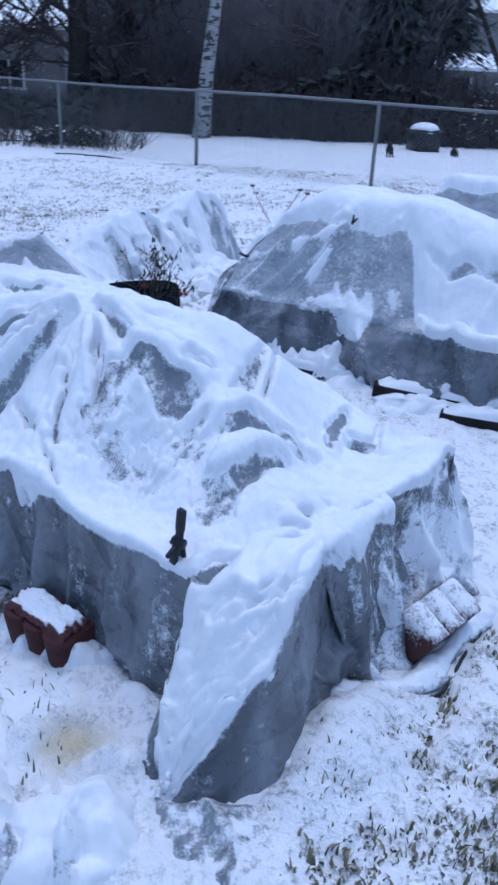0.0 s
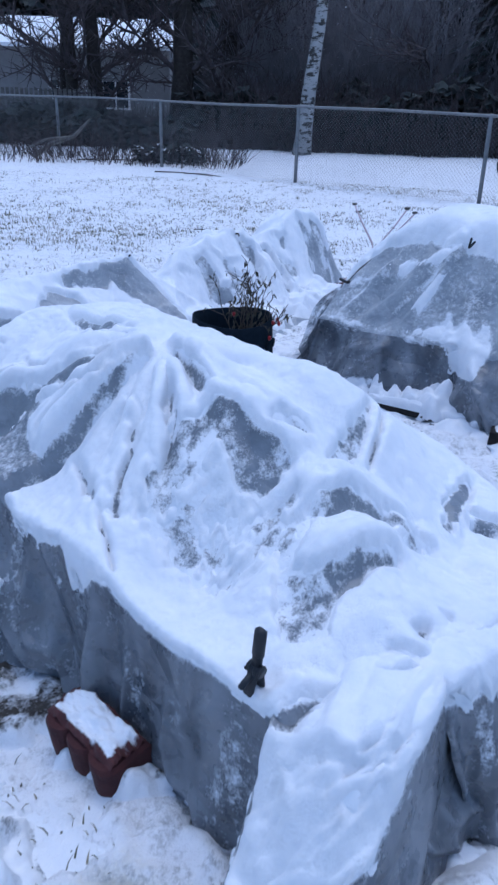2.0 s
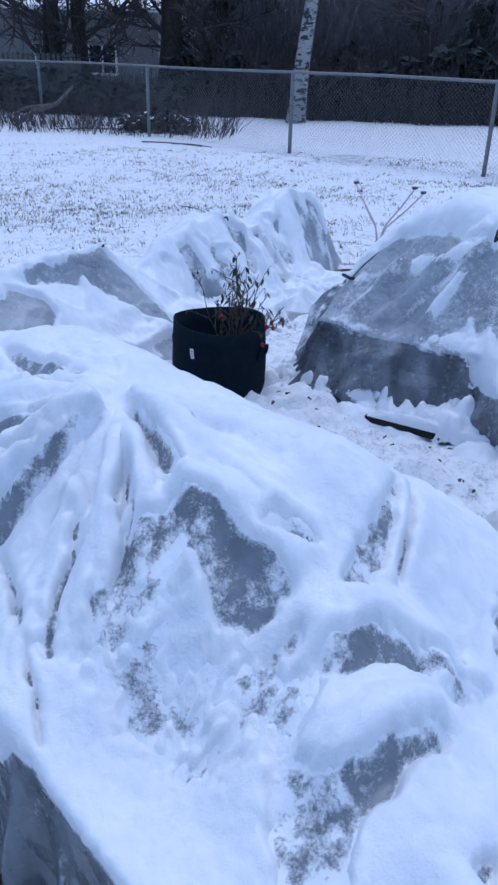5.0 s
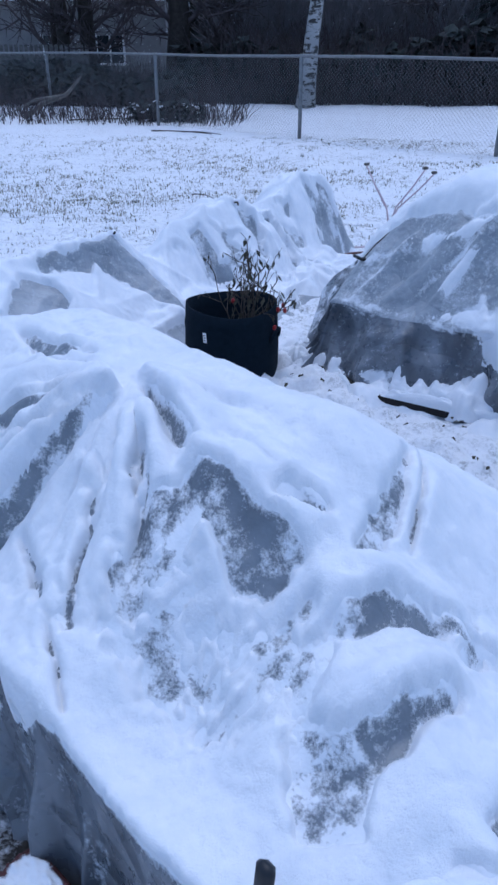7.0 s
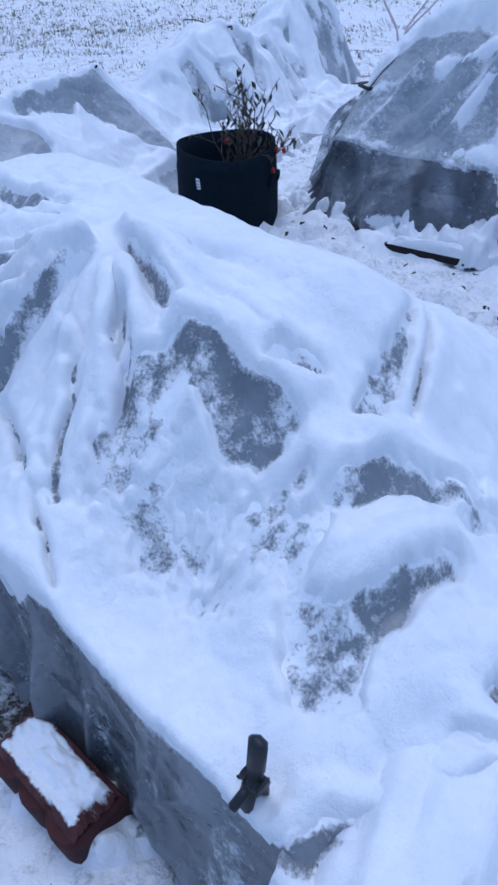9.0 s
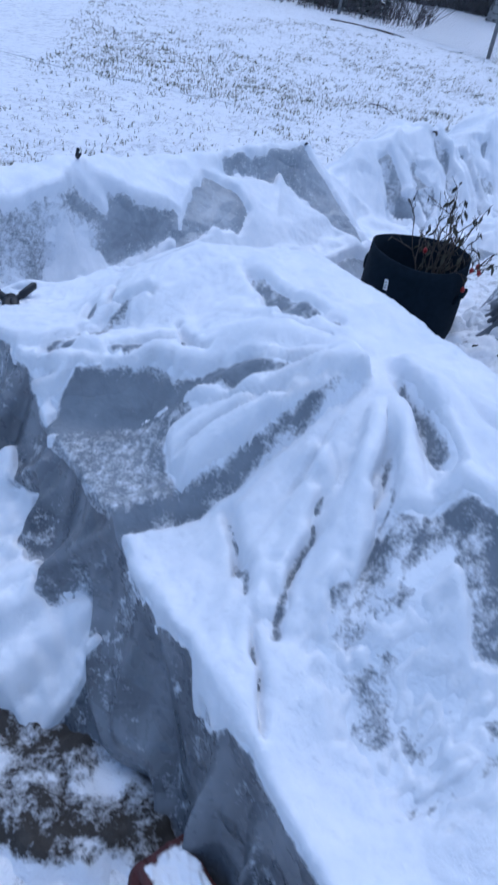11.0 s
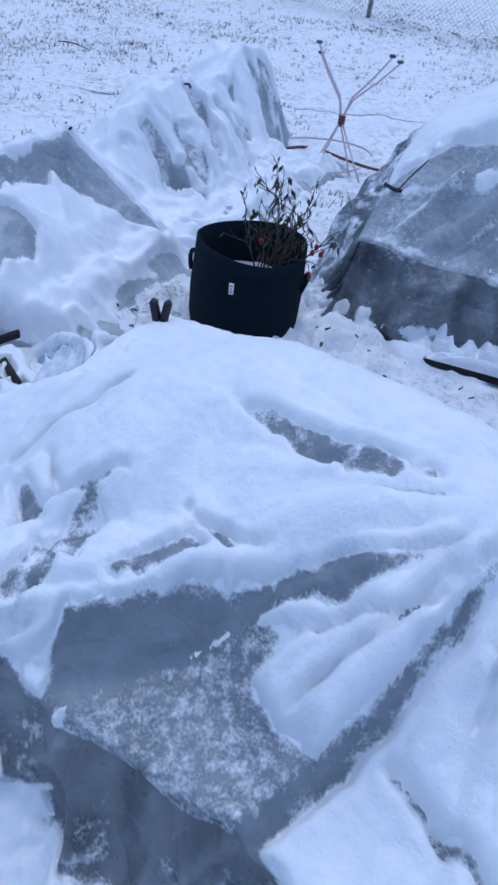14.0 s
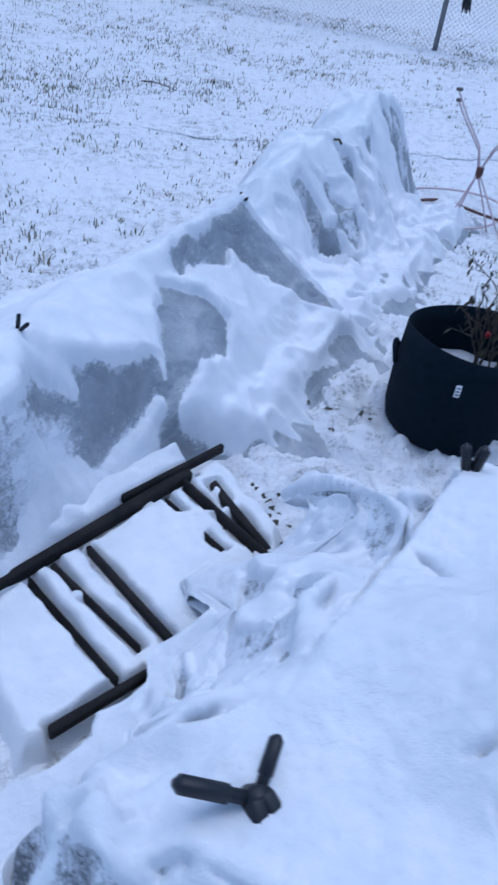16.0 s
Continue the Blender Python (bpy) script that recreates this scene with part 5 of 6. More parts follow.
spots = []
while len(spots) < 7600:
    y = 4.6 + 9.5 * random.random() ** 1.2
    x = random.uniform(-0.42 * y - 1.2, 0.24 * y + 1.0)
    row_side = (x - ROW_AT[0]) * ROW_P[0] + (y - ROW_AT[1]) * ROW_P[1]
    if row_side > -0.75 and (x - ROW_AT[0]) * ROW_T[0] + (y - ROW_AT[1]) * ROW_T[1] < 4.4 and x < 0:
        continue
    if x > 0.2 and y < 8.5 - 0.4 * x and x + y * 0.2 > 1.4:
        continue
    d = float(rough(np.array(x * 0.8), np.array(y * 0.9), 3, 77))
    if random.random() < 0.15 + 0.85 * ease(-0.6, 1.1, d):
        spots.append((x, y, random.choice((1, 1, 2, 3, 5, 8))))
blades("grass", spots, "dry winter grass poking through lawn snow", 0.040, 0.0034)
near = []
while len(near) < 1100:
    x, y = random.uniform(0.1, 1.3), random.uniform(0.85, 2.4)
    if (x - 0.055) * BED_U[0] + (y - 1.345) * BED_U[1] < -0.22 and float(rough(np.array(x * 5), np.array(y * 5), 3, 79)) > -0.2:
        near.append((x, y, random.choice((1, 2, 3))))
while len(near) < 1350:
    x, y = random.uniform(-1.0, -0.35), random.uniform(0.9, 1.5)
    near.append((x, y, random.choice((1, 1, 2))))
tufts = []
while len(tufts) < 420:
    x, y = random.uniform(0.2, 1.3), random.uniform(0.8, 2.3)
    if (x - 0.055) * BED_U[0] + (y - 1.345) * BED_U[1] < -0.30 and math.hypot(x - 0.27, y - 1.27) > 0.22:
        tufts.append((x, y, random.choice((6, 10, 16))))
blades("grass", tufts, "dark grass tufts pushing through thin snow", 0.024, 0.0050)
blades("grass", near, "green grass blades showing through thin snow", 0.026, 0.0026)


# ---- fabric pot with a withered plant ----
POT, POT_R, POT_TALL = (-0.535, 4.165), 0.205, 0.342
pot_z = float(ground_height(*POT)) - 0.01
fabric_pot = thing("fabric_pot", "black felt grow pot with snow inside", "plant pot", at=(*POT, pot_z))


def ring(r, z, n=72, warp=0.012):
    return [(POT[0] + math.cos(a) * r * (1 + warp * math.sin(3 * a + 1) + 0.5 * warp * math.sin(7 * a)), POT[1] + math.sin(a) * r * (1 + warp * math.sin(3 * a + 1)), pot_z + z + 0.010 * math.sin(2 * a + 0.6) * (z > 0.2)) for a in np.linspace(0, 2 * math.pi, n)]


wall = [ring(POT_R * 0.97, 0.0), ring(POT_R * 1.02, 0.05), ring(POT_R * 1.03, 0.16), ring(POT_R, 0.29), ring(POT_R * 0.985, POT_TALL), ring(POT_R * 0.955, POT_TALL), ring(POT_R * 0.95, 0.28), ring(POT_R * 0.96, 0.12)]
part("pot_wall", Shape().grid(np.array(wall)), BLACK_FELT, fabric_pot)
bottom = Shape()
bottom.v = ring(POT_R * 0.98, 0.02)[:-1]
bottom.f = [tuple(range(len(bottom.v)))]
part("pot_base", bottom, BLACK_FELT, fabric_pot)
for a in (2.75, -0.25):
    h = Shape()
    pts = []
    for k in np.linspace(0, math.pi, 11):
        b = a + 0.22 * math.cos(k)
        r = POT_R * (1.03 + 0.06 * math.sin(k))
        pts.append((POT[0] + math.cos(b) * r, POT[1] + math.sin(b) * r, pot_z + 0.20 + 0.05 * math.sin(k)))
    h.tube(pts, 0.009, 6)
    part("handle", h, BLACK_FELT, fabric_pot)
ta = math.atan2(3.985 - POT[1], -0.613 - POT[0])
label_at = pose(POT[0] + math.cos(ta) * POT_R * 1.035, POT[1] + math.sin(ta) * POT_R * 1.035, pot_z + 0.245, 0, 6, math.degrees(ta))
part("label_tag", Shape().box(label_at, (0.003, 0.017, 0.045), 0.001), WHITE_LABEL, fabric_pot, "small white label tag")
bars = Shape()
for k in range(3):
    bars.box(label_at @ pose(0.002, 0.0, -0.012 + 0.012 * k), (0.001, 0.010, 0.004), 0)
part("print", bars, BLACK_PLASTIC, fabric_pot, "dark bars of print")
aa, rr = np.meshgrid(np.linspace(0, 2 * math.pi, 60), np.linspace(0, POT_R * 0.965, 18), indexing="ij")
px, py = POT[0] + rr * np.cos(aa), POT[1] + rr * np.sin(aa)
tagged(sheet("snow", np.stack([px, py, pot_z + 0.175 + 0.018 * rough(px * 9, py * 9, 3, 5) + 0 * rr], 2), SNOW), "snow on the soil inside a grow pot", "snow", "", "stuff")

plant = thing("withered_plant", "withered pepper plant with bare stems and red fruits", "plant", at=(POT[0] + 0.06, POT[1], pot_z + 0.17))
random.seed(12)


def sprig(shape, start, way, length, radius, level, tips):
    pts, p, d = [Vector(start)], Vector(start), Vector(way).normalized()
    n = 6
    for k in range(n):
        d = (d + Vector((random.gauss(0, 0.16), random.gauss(0, 0.16), random.gauss(0.02, 0.10)))).normalized()
        p = p + d * (length / n)
        pts.append(p.copy())
        if level and k >= 1 and random.random() < 0.75:
            side = (d + Vector((random.gauss(0, 0.8), random.gauss(0, 0.8), random.gauss(0.2, 0.4)))).normalized()
            sprig(shape, p, side, length * random.uniform(0.28, 0.48), radius * 0.6, level - 1, tips)
    shape.tube(pts, [radius * (1 - 0.11 * k) for k in range(n + 1)], 5)
    tips.append((pts[-1], d))
    tips.append((pts[-3], d))


all_tips = []
for k in range(11):
    stem, tips = Shape(), []
    a = random.uniform(0, 6.28)
    r = random.uniform(0.0, 0.09)
    lean = Vector((0.15 * math.cos(a) + 0.17, 0.17 * math.sin(a), 1.0))
    sprig(stem, (POT[0] + 0.085 + 0.8 * r * math.cos(a), POT[1] - 0.02 + r * math.sin(a), pot_z + 0.16), lean, random.uniform(0.24, 0.37), 0.0046, 2, tips)
    all_tips += tips
    part("stem", stem, TWIG, plant)
random.shuffle(all_tips)
leaves = Shape()
for p, d in all_tips[:130]:
    size, a = random.uniform(0.010, 0.024), random.uniform(0, 6.28)
    k = len(leaves.v)
    side = Vector((math.cos(a), math.sin(a), random.uniform(-0.5, 0.5))) * size * 0.4
    hang = Vector((random.gauss(0, 0.4), random.gauss(0, 0.4), -1)) * size * 1.6
    leaves.v += [p, p + side + hang * 0.4, p + hang, p - side + hang * 0.45, p + hang * 0.5 + side.cross(hang).normalized() * size * 0.25]
    leaves.f += [(k, k + 1, k + 4), (k + 1, k + 2, k + 4), (k + 2, k + 3, k + 4), (k + 3, k, k + 4)]
tagged(part("leaves", leaves, LEAF_DRY, plant, "curled dead leaves"), kind="stuff")
for dx, dy, z in ((0.215, -0.05, 0.335), (0.235, -0.02, 0.345), (0.205, -0.10, 0.27), (0.245, -0.06, 0.335), (0.02, -0.06, 0.37)):
    at = (POT[0] + dx, POT[1] + dy, pot_z + z)
    f = part("fruit", Shape().ball(at, (0.009, 0.009, 0.012), 7, 9, 0.05), FRUIT, plant, "small red fruit")
    part("stalk", Shape().tube([(at[0], at[1], at[2] + 0.012), (at[0] - 0.01, at[1], at[2] + 0.04), (at[0] - 0.03, at[1] + 0.01, at[2] + 0.06)], 0.0018, 4), TWIG, f)


# ---- spring clamps ----
def stand(at, out, side):
    """A pose at a place: z along out, y along side."""
    z = Vector(out).normalized()
    y = (Vector(side) - z * z.dot(Vector(side))).normalized()
    m = Matrix((y.cross(z), y, z)).transposed().to_4x4()
    return Matrix.Translation(at) @ m


def clamp(m, arms, label, first=1.0, stout=1.0):
    """A spring clamp: its handles spread by the degrees in arms, jaws downwards."""
    c = thing("spring_clamp", label, "clamp", "sheet clamps")
    c.matrix_world = m
    for s, turn in zip((1, -1), arms):
        at = m @ pose(0, 0, 0.012, -turn) @ Matrix.Scale(first if s > 0 else 1.0, 4)
        arm = part("handle", Shape().box(at @ pose(0, 0, 0.042), (0.022, 0.014, 0.085), 0.005), BLACK_PLASTIC, c)
        part("grip", Shape().box(at @ pose(0, 0, 0.058), (0.026, 0.019, 0.062), 0.007), BLACK_PLASTIC, arm, "ribbed rubber grip")
        part("jaw", Shape().box(m @ pose(0, s * 0.010, -0.012, s * 10), (0.024 * stout, 0.012 * stout, 0.062), 0.005), BLACK_PLASTIC, c)
        part("pad", Shape().box(m @ pose(0, s * 0.007, -0.042, s * 10), (0.024, 0.012, 0.014), 0.004), RED_RUBBER, c, "red rubber jaw pad")
    part("spring", Shape().tube([m @ Vector((0.016 * k - 0.016, 0.012 * math.cos(3.0 * math.pi * k), 0.012 + 0.012 * math.sin(3.0 * math.pi * k))) for k in np.linspace(0, 2, 40)], 0.0018, 5), BLACK_PLASTIC, c)
    part("pivot", Shape().tube([m @ Vector((-0.015, 0, 0.012)), m @ Vector((0.015, 0, 0.012))], 0.012 * stout, 10), BLACK_PLASTIC, c)
    return c


clamp(stand((-0.098, 1.456, 0.385), (0.05, -0.05, 1), (-0.65, -0.75, 0)), (125, -2), "black spring clamp gripping the rim of a covered bed", 0.5)
clamp(stand((-1.405, 2.605, 0.385), (-0.30, 0.50, 0.45), (-0.9, -0.3, 0.1)) @ Matrix.Scale(1.28, 4), (-48, 52), "black spring clamp open on a snowy bed corner", 0.72, 1.6)
clamp(stand((-0.890, 3.29, 0.342), (0.0, 0.1, 1), (0.9, -0.2, 0)) @ Matrix.Scale(1.1, 4), (11, -13), "black spring clamp on the far corner of a covered bed")


# ---- red scalloped edging blocks ----
def edging(at, turn, tip, label, snow_label=""):
    """A concrete block, scalloped along one long side, with snow on its top, or, tipped over, dusted all over."""
    b = thing("edging_block", label, "edging block", "red edging blocks")
    m = pose(*at, tip, 0, turn)
    b.matrix_world = m
    long, deep, tall, lobes = 0.24, 0.120, 0.115, 3
    outline = [(long / 2, deep / 2), (-long / 2, deep / 2)]
    for k in range(lobes):
        for a in np.linspace(math.pi, 0, 10)[(0 if k == 0 else 1):]:
            outline.append((-long / 2 + long / lobes * (k + 0.5) + long / lobes / 2 * math.cos(a), -deep / 2 + 0.03 - 0.03 * math.sin(a)))
    s, n = Shape(), len(outline)
    rings = ((0.97, 0.0), (1.0, 0.006), (1.0, 0.03), (1.0, 0.055), (1.0, 0.08), (1.0, tall - 0.010), (0.94, tall))
    for shrink, z in rings:
        s.v += [m @ Vector((x * shrink, y * shrink, z)) for x, y in outline]
    for r in range(len(rings) - 1):
        for k in range(n):
            s.f.append((r * n + k, r * n + (k + 1) % n, (r + 1) * n + (k + 1) % n, (r + 1) * n + k))
    s.f += [tuple(range(n - 1, -1, -1)), tuple(range((len(rings) - 1) * n, len(rings) * n))]
    if not snow_label:
        block = part("block", s, BRICK_DUSTED, b)
        dust_ = [-0.06 + 0.78 * float(ease(0.0, 0.075, np.array(v.z))) for v in s.v]
        block.data.attributes.new("dusting", "FLOAT", "POINT").data.foreach_set("value", np.array(dust_, np.float32))
        return b
    part("block", s, BRICK_RED, b, smooth=False)
    a, c2 = np.meshgrid(np.linspace(-0.5, 0.5, 60), np.linspace(-0.5, 0.5, 40), indexing="ij")
    edge_x, edge_y = np.abs(a) + 0.05 * rough(a * 9, c2 * 9, 3, 4), np.abs(c2) + 0.07 * rough(a * 9, c2 * 9, 3, 9)
    lift = np.sqrt(ease(0.51, 0.38, edge_x) * ease(0.50, 0.32, edge_y))
    top = tall - 0.006 + lift * (0.022 + 0.008 * rough(a * 9, c2 * 5, 4, 14))
    pts = np.array([[m @ Vector((a[i, j] * long * 0.95, c2[i, j] * deep * 0.80 + 0.008, top[i, j] + 0.008)) for j in range(40)] for i in range(60)])
    crust = 1.25 * np.minimum(ease(0.50, 0.36, np.abs(a)), ease(0.50, 0.30, np.abs(c2))) + 0.22 * rough(a * 12, c2 * 6, 3, 15) - 0.42 * ease(0.05, -0.45, c2 + 0.2 * rough(a * 7, c2 * 3, 2, 16))
    tagged(sheet("snow", pts, BRICK_DUSTED, None, crust), snow_label, "snow", "", "stuff")
    return b


edging((-0.445, 1.612, -0.055), -37, 8, "red scalloped edging block with snow, leaning on plastic", "snow on a red edging block")
edging((0.622, 1.658, 0.0), 44, -62, "red scalloped edging block tipped over on a plastic sheet")


# ---- black strip that edges the lawn ----
strip_run = run_of(((0.30, 1.452, -0.05), (0.42, 1.448, -0.05), (0.57, 1.490, -0.05), (0.662, 1.640, -0.048), (0.752, 1.770, -0.048), (0.98, 1.95, -0.05)), 70)
strip_ = np.stack([strip_run + np.array((0.0, 0.0, dz)) + np.array((dx, -dx, 0.0)) for dx, dz in ((0.003, -0.08), (0.003, -0.010), (0.0, -0.005), (-0.003, -0.010), (-0.003, -0.08))], 1)
tagged(sheet("lawn_edging", strip_, BLACK_PLASTIC), "black plastic lawn edging strip beside a covered bed", "lawn edging")


# ---- slatted wooden rack lying in the snow ----
rack = thing("wooden_rack", "dark wet slatted wooden rack half buried in snow", "rack", at=(-1.47, 3.40, -0.05))
# name, ends on the ground plan, height of the middle, width, thickness
RACK_BARS = (
    ("rail", (-1.93, 3.27), (-1.42, 3.745), -0.012, 0.036, 0.034, WET_WOOD),
    ("rail", (-1.60, 3.612), (-1.325, 3.845), 0.006, 0.018, 0.026, WET_WOOD),
    ("rail", (-1.715, 2.972), (-1.525, 3.108), -0.022, 0.026, 0.03, WET_WOOD),
    ("slat", (-1.672, 3.455), (-1.475, 3.175), -0.018, 0.020, 0.03, WET_WOOD),
    ("slat", (-1.752, 3.402), (-1.545, 3.165), -0.022, 0.017, 0.028, WET_WOOD),
    ("slat", (-1.80, 3.36), (-1.592, 3.085), -0.026, 0.014, 0.026, WET_WOOD),
    ("slat", (-1.487, 3.645), (-1.345, 3.45), -0.02, 0.012, 0.026, WET_WOOD),
    ("slat", (-1.437, 3.70), (-1.222, 3.40), -0.012, 0.022, 0.032, WET_WOOD),
    ("slat", (-1.36, 3.71), (-1.205, 3.395), -0.022, 0.034, 0.03, WET_WOOD))
for name, a, b, z, wide, thick, mat in RACK_BARS:
    mid, long = ((a[0] + b[0]) / 2, (a[1] + b[1]) / 2), math.hypot(b[0] - a[0], b[1] - a[1])
    m = pose(*mid, z, random.uniform(-8, 8), 0, math.degrees(math.atan2(b[1] - a[1], b[0] - a[0])))
    part(name, Shape().box(m, (long, wide * (0.64 if name == "slat" else 0.8), thick), 0.004, 0.004), mat, rack)
xs, ys = np.meshgrid(np.arange(-1.98, -1.15, 0.0065), np.arange(2.88, 3.90, 0.0065), indexing="ij")
gap = np.ones_like(xs)
for name, a, b, z, wide, thick, mat in RACK_BARS:
    d, t = along(xs, ys, *a, *b)
    beside = np.where((t > -0.02) & (t < 1.02), np.abs(d + 0.006 * rough(xs * 20, ys * 20, 2, 6)), 1.0)
    gap = np.minimum(gap, ease(wide * 0.42, wide * 0.42 + 0.016, beside))
clump = ease(0.25, 0.7, rough(xs * 9, ys * 9, 3, 37) + 0.45 * ease(0.30, 0.0, np.hypot(xs + 1.74, ys - 3.20)) - 0.18)
gap = np.maximum(gap, 0.95 * clump)
frame_ = within(xs, ys, (-1.90, 3.26), (-1.34, 3.82), (-1.20, 3.55), (-1.22, 3.38), (-1.48, 3.14), (-1.76, 2.95)) + 0.012 * rough(xs * 12, ys * 12, 2, 38)
lift = -0.020 + 0.012 * rough(xs * 8, ys * 8, 3, 33) + 0.018 * gap - 0.034 * (1 - gap) - 0.10 * ease(0.015, -0.05, frame_)
tagged(sheet("snow", np.stack([xs, ys, lift], 2), SNOW), "snow packed between the slats of a wooden rack", "snow", "", "stuff")
cap_a, cap_b = np.meshgrid(np.linspace(0, 1, 150), np.linspace(-1, 1, 14), indexing="ij")
up = np.sqrt(np.clip(1 - cap_b ** 2, 0, 1))
cap = np.stack([-1.95 + 0.52 * cap_a - 0.035 * cap_b - 0.03, 3.295 + 0.485 * cap_a + 0.035 * cap_b + 0.03, -0.02 + 0.050 * up * (1 + 0.3 * rough(cap_a * 9, cap_b, 2, 8))], 2)
tagged(sheet("snow", cap, SNOW), "ridge of snow along a rack rail", "snow", "", "stuff")


# ---- boards, sticks and wires on the path between the beds ----
def board(name, a, b, wide, thick, mat, label, category, group="", snow=True):
    a, b = Vector(a), Vector(b)
    mid, way = (a + b) / 2, b - a
    turn = math.degrees(math.atan2(way.y, way.x))
    pitch_ = -math.degrees(math.asin(way.z / way.length))
    m = pose(*mid, 0, pitch_, turn)
    ob = tagged(solid(name, Shape().box(m, (way.length, wide, thick), 0.004, 0.002), mat, False), label, category, group)
    if snow:
        s, c2 = np.meshgrid(np.linspace(-0.5, 0.5, 70), np.linspace(-1, 1, 14), indexing="ij")
        top = thick / 2 - 0.003 + 0.030 * np.sqrt(np.clip(1 - c2 ** 2, 0, 1)) * ease(0.5, 0.40, np.abs(s)) * (1 + 0.5 * rough(s * 9, c2 * 1.5, 3, 3))
        p = np.array([[m @ Vector((s[i, j] * way.length, c2[i, j] * wide * 0.47, top[i, j])) for j in range(14)] for i in range(70)])
        tagged(sheet("snow", p, SNOW), "snow along a board", "snow", "", "stuff")
    return ob


board("plank", (0.70, 3.60, -0.045), (1.35, 3.42, -0.085), 0.14, 0.06, WET_WOOD, "dark wet plank with snow beside a covered bed", "plank", "path boards")
board("plank", (0.98, 3.34, -0.075), (1.75, 3.08, -0.075), 0.10, 0.06, WET_WOOD, "long dark timber under snow on the path", "plank", "path boards")
board("plank", (-0.24, 4.31, -0.075), (-0.06, 4.18, -0.065), 0.05, 0.04, WET_WOOD, "short wet wood offcut in snow by a pot", "plank", "path boards", False)
board("plank", (-0.05, 4.16, -0.075), (0.05, 4.03, -0.07), 0.045, 0.05, WET_WOOD, "broken wet board end in the snow", "plank", "path boards", False)
board("plank", (0.13, 3.93, -0.065), (0.75, 3.66, -0.07), 0.035, 0.035, WET_WOOD, "thin dark batten edging the snowy path", "plank", "path boards")

# a ragged bank of snow between the boards and the tent
bank_run = run_of(((-0.30, 4.40, -0.09), (-0.06, 4.27, -0.07), (0.10, 4.12, -0.06), (0.28, 3.97, -0.06), (0.55, 3.82, -0.065), (0.82, 3.70, -0.10)), 170)
over = np.linspace(-1, 1, 36)[None, :]
reach = (0.085 + 0.03 * rough(np.linspace(0, 11, 170), np.zeros(170), 3, 171))[:, None] * np.sqrt(ease(0, 0.08, np.linspace(0, 1, 170)) * ease(1, 0.9, np.linspace(0, 1, 170)))[:, None]
bx, by = bank_run[:, 0:1] + 0.54 * over * reach, bank_run[:, 1:2] + 0.84 * over * reach
bank_z = bank_run[:, 2:3] - 0.012 + np.sqrt(1 - over ** 2) * reach * (1.05 + 0.35 * rough(bx * 11, by * 11, 3, 172)) + 0.016 * rough(bx * 34, by * 34, 3, 173)
tagged(sheet("snow", np.stack([bx, by, bank_z], 2), SNOW), "lumpy bank of snow along the path boards", "snow", "", "stuff")

stakes = thing("wire_stakes", "pink coated wire plant stakes tied together", "plant stakes", at=(0.24, 6.15, -0.1))
for foot, tip in (((0.34, 5.91, -0.10), (0.06, 6.32, 0.53)), ((0.07, 6.06, -0.10), (0.42, 6.05, 0.55)), ((0.10, 6.06, -0.10), (0.48, 6.08, 0.52)), ((0.30, 6.0, -0.10), (0.09, 6.36, 0.47))):
    f, t = Vector(foot), Vector(tip)
    knot = Vector((0.235, 6.17, 0.165))
    side = (t - knot)
    side.z = 0
    part("wire", Shape().tube([f, f.lerp(knot, 0.5) + (f - knot) * 0.04, knot + Vector((random.uniform(-0.012, 0.012), 0, 0)), knot.lerp(t, 0.35) - side * 0.18, knot.lerp(t, 0.7) - side * 0.05, t], 0.0052, 7), PINK, stakes)
    part("cap", Shape().box(pose(*(t + Vector((0, 0, 0.008))), 0, 0, 20), (0.034, 0.024, 0.016), 0.004), GREY_WOOD, stakes, "grey clip at the tip")
part("tie", Shape().tube([(0.235, 6.17, 0.135), (0.235, 6.17, 0.195)], 0.021, 8), HOSE, stakes, "reddish tie")
hose = Shape()
hose.tube([(-0.06 + 0.55 * s, 6.27 + 0.12 * math.sin(3.0 * s) - 0.25 * s, -0.055 + 0.015 * math.sin(6 * s)) for s in np.linspace(0, 1, 16)], 0.009, 7)
tagged(solid("hose", hose, HOSE), "thin reddish brown hose lying on snow", "hose")
hoop = [(0.17 + 0.33 * math.cos(a) + 0.03 * math.sin(2 * a), 6.28 + 0.26 * math.sin(a), -0.075 + 0.025 * math.sin(a + 0.6)) for a in np.linspace(0.1, 5.6, 40)]
tagged(solid("wire_hoop", Shape().tube(hoop, 0.0065, 7), PINK), "loose pink wire hoop lying in the snow", "wire hoop")


random.seed(41)
litter = Shape()
for _ in range(120):
    if random.random() < 0.5:
        x, y = random.gauss(-1.26, 0.06), random.gauss(3.60, 0.10)
    else:
        x = random.uniform(-1.1, 0.6)
        y = 3.75 - 0.55 * x + random.gauss(0, 0.22)
    litter.box(pose(x, y, float(ground_height(x, y)) + random.uniform(0.02, 0.05), random.uniform(-40, 40), random.uniform(-40, 40), random.uniform(0, 360)), (random.uniform(0.005, 0.020), random.uniform(0.004, 0.009), 0.004), 0, 0.004)
tagged(solid("leaf_litter", litter, LEAF_DRY, False), "dark dead leaves and chips in the snow", "leaf litter", "", "stuff")


def clip(at, turn, label):
    c = thing("sheet_clip", label, "clip", "sheet clips")
    m = pose(*at, 20, 10, turn)
    c.matrix_world = m
    for s in (1, -1):
        part("prong", Shape().box(m @ pose(0, s * 0.008, 0.012, -s * 20), (0.012, 0.008, 0.05), 0.003), BLACK_PLASTIC, c)


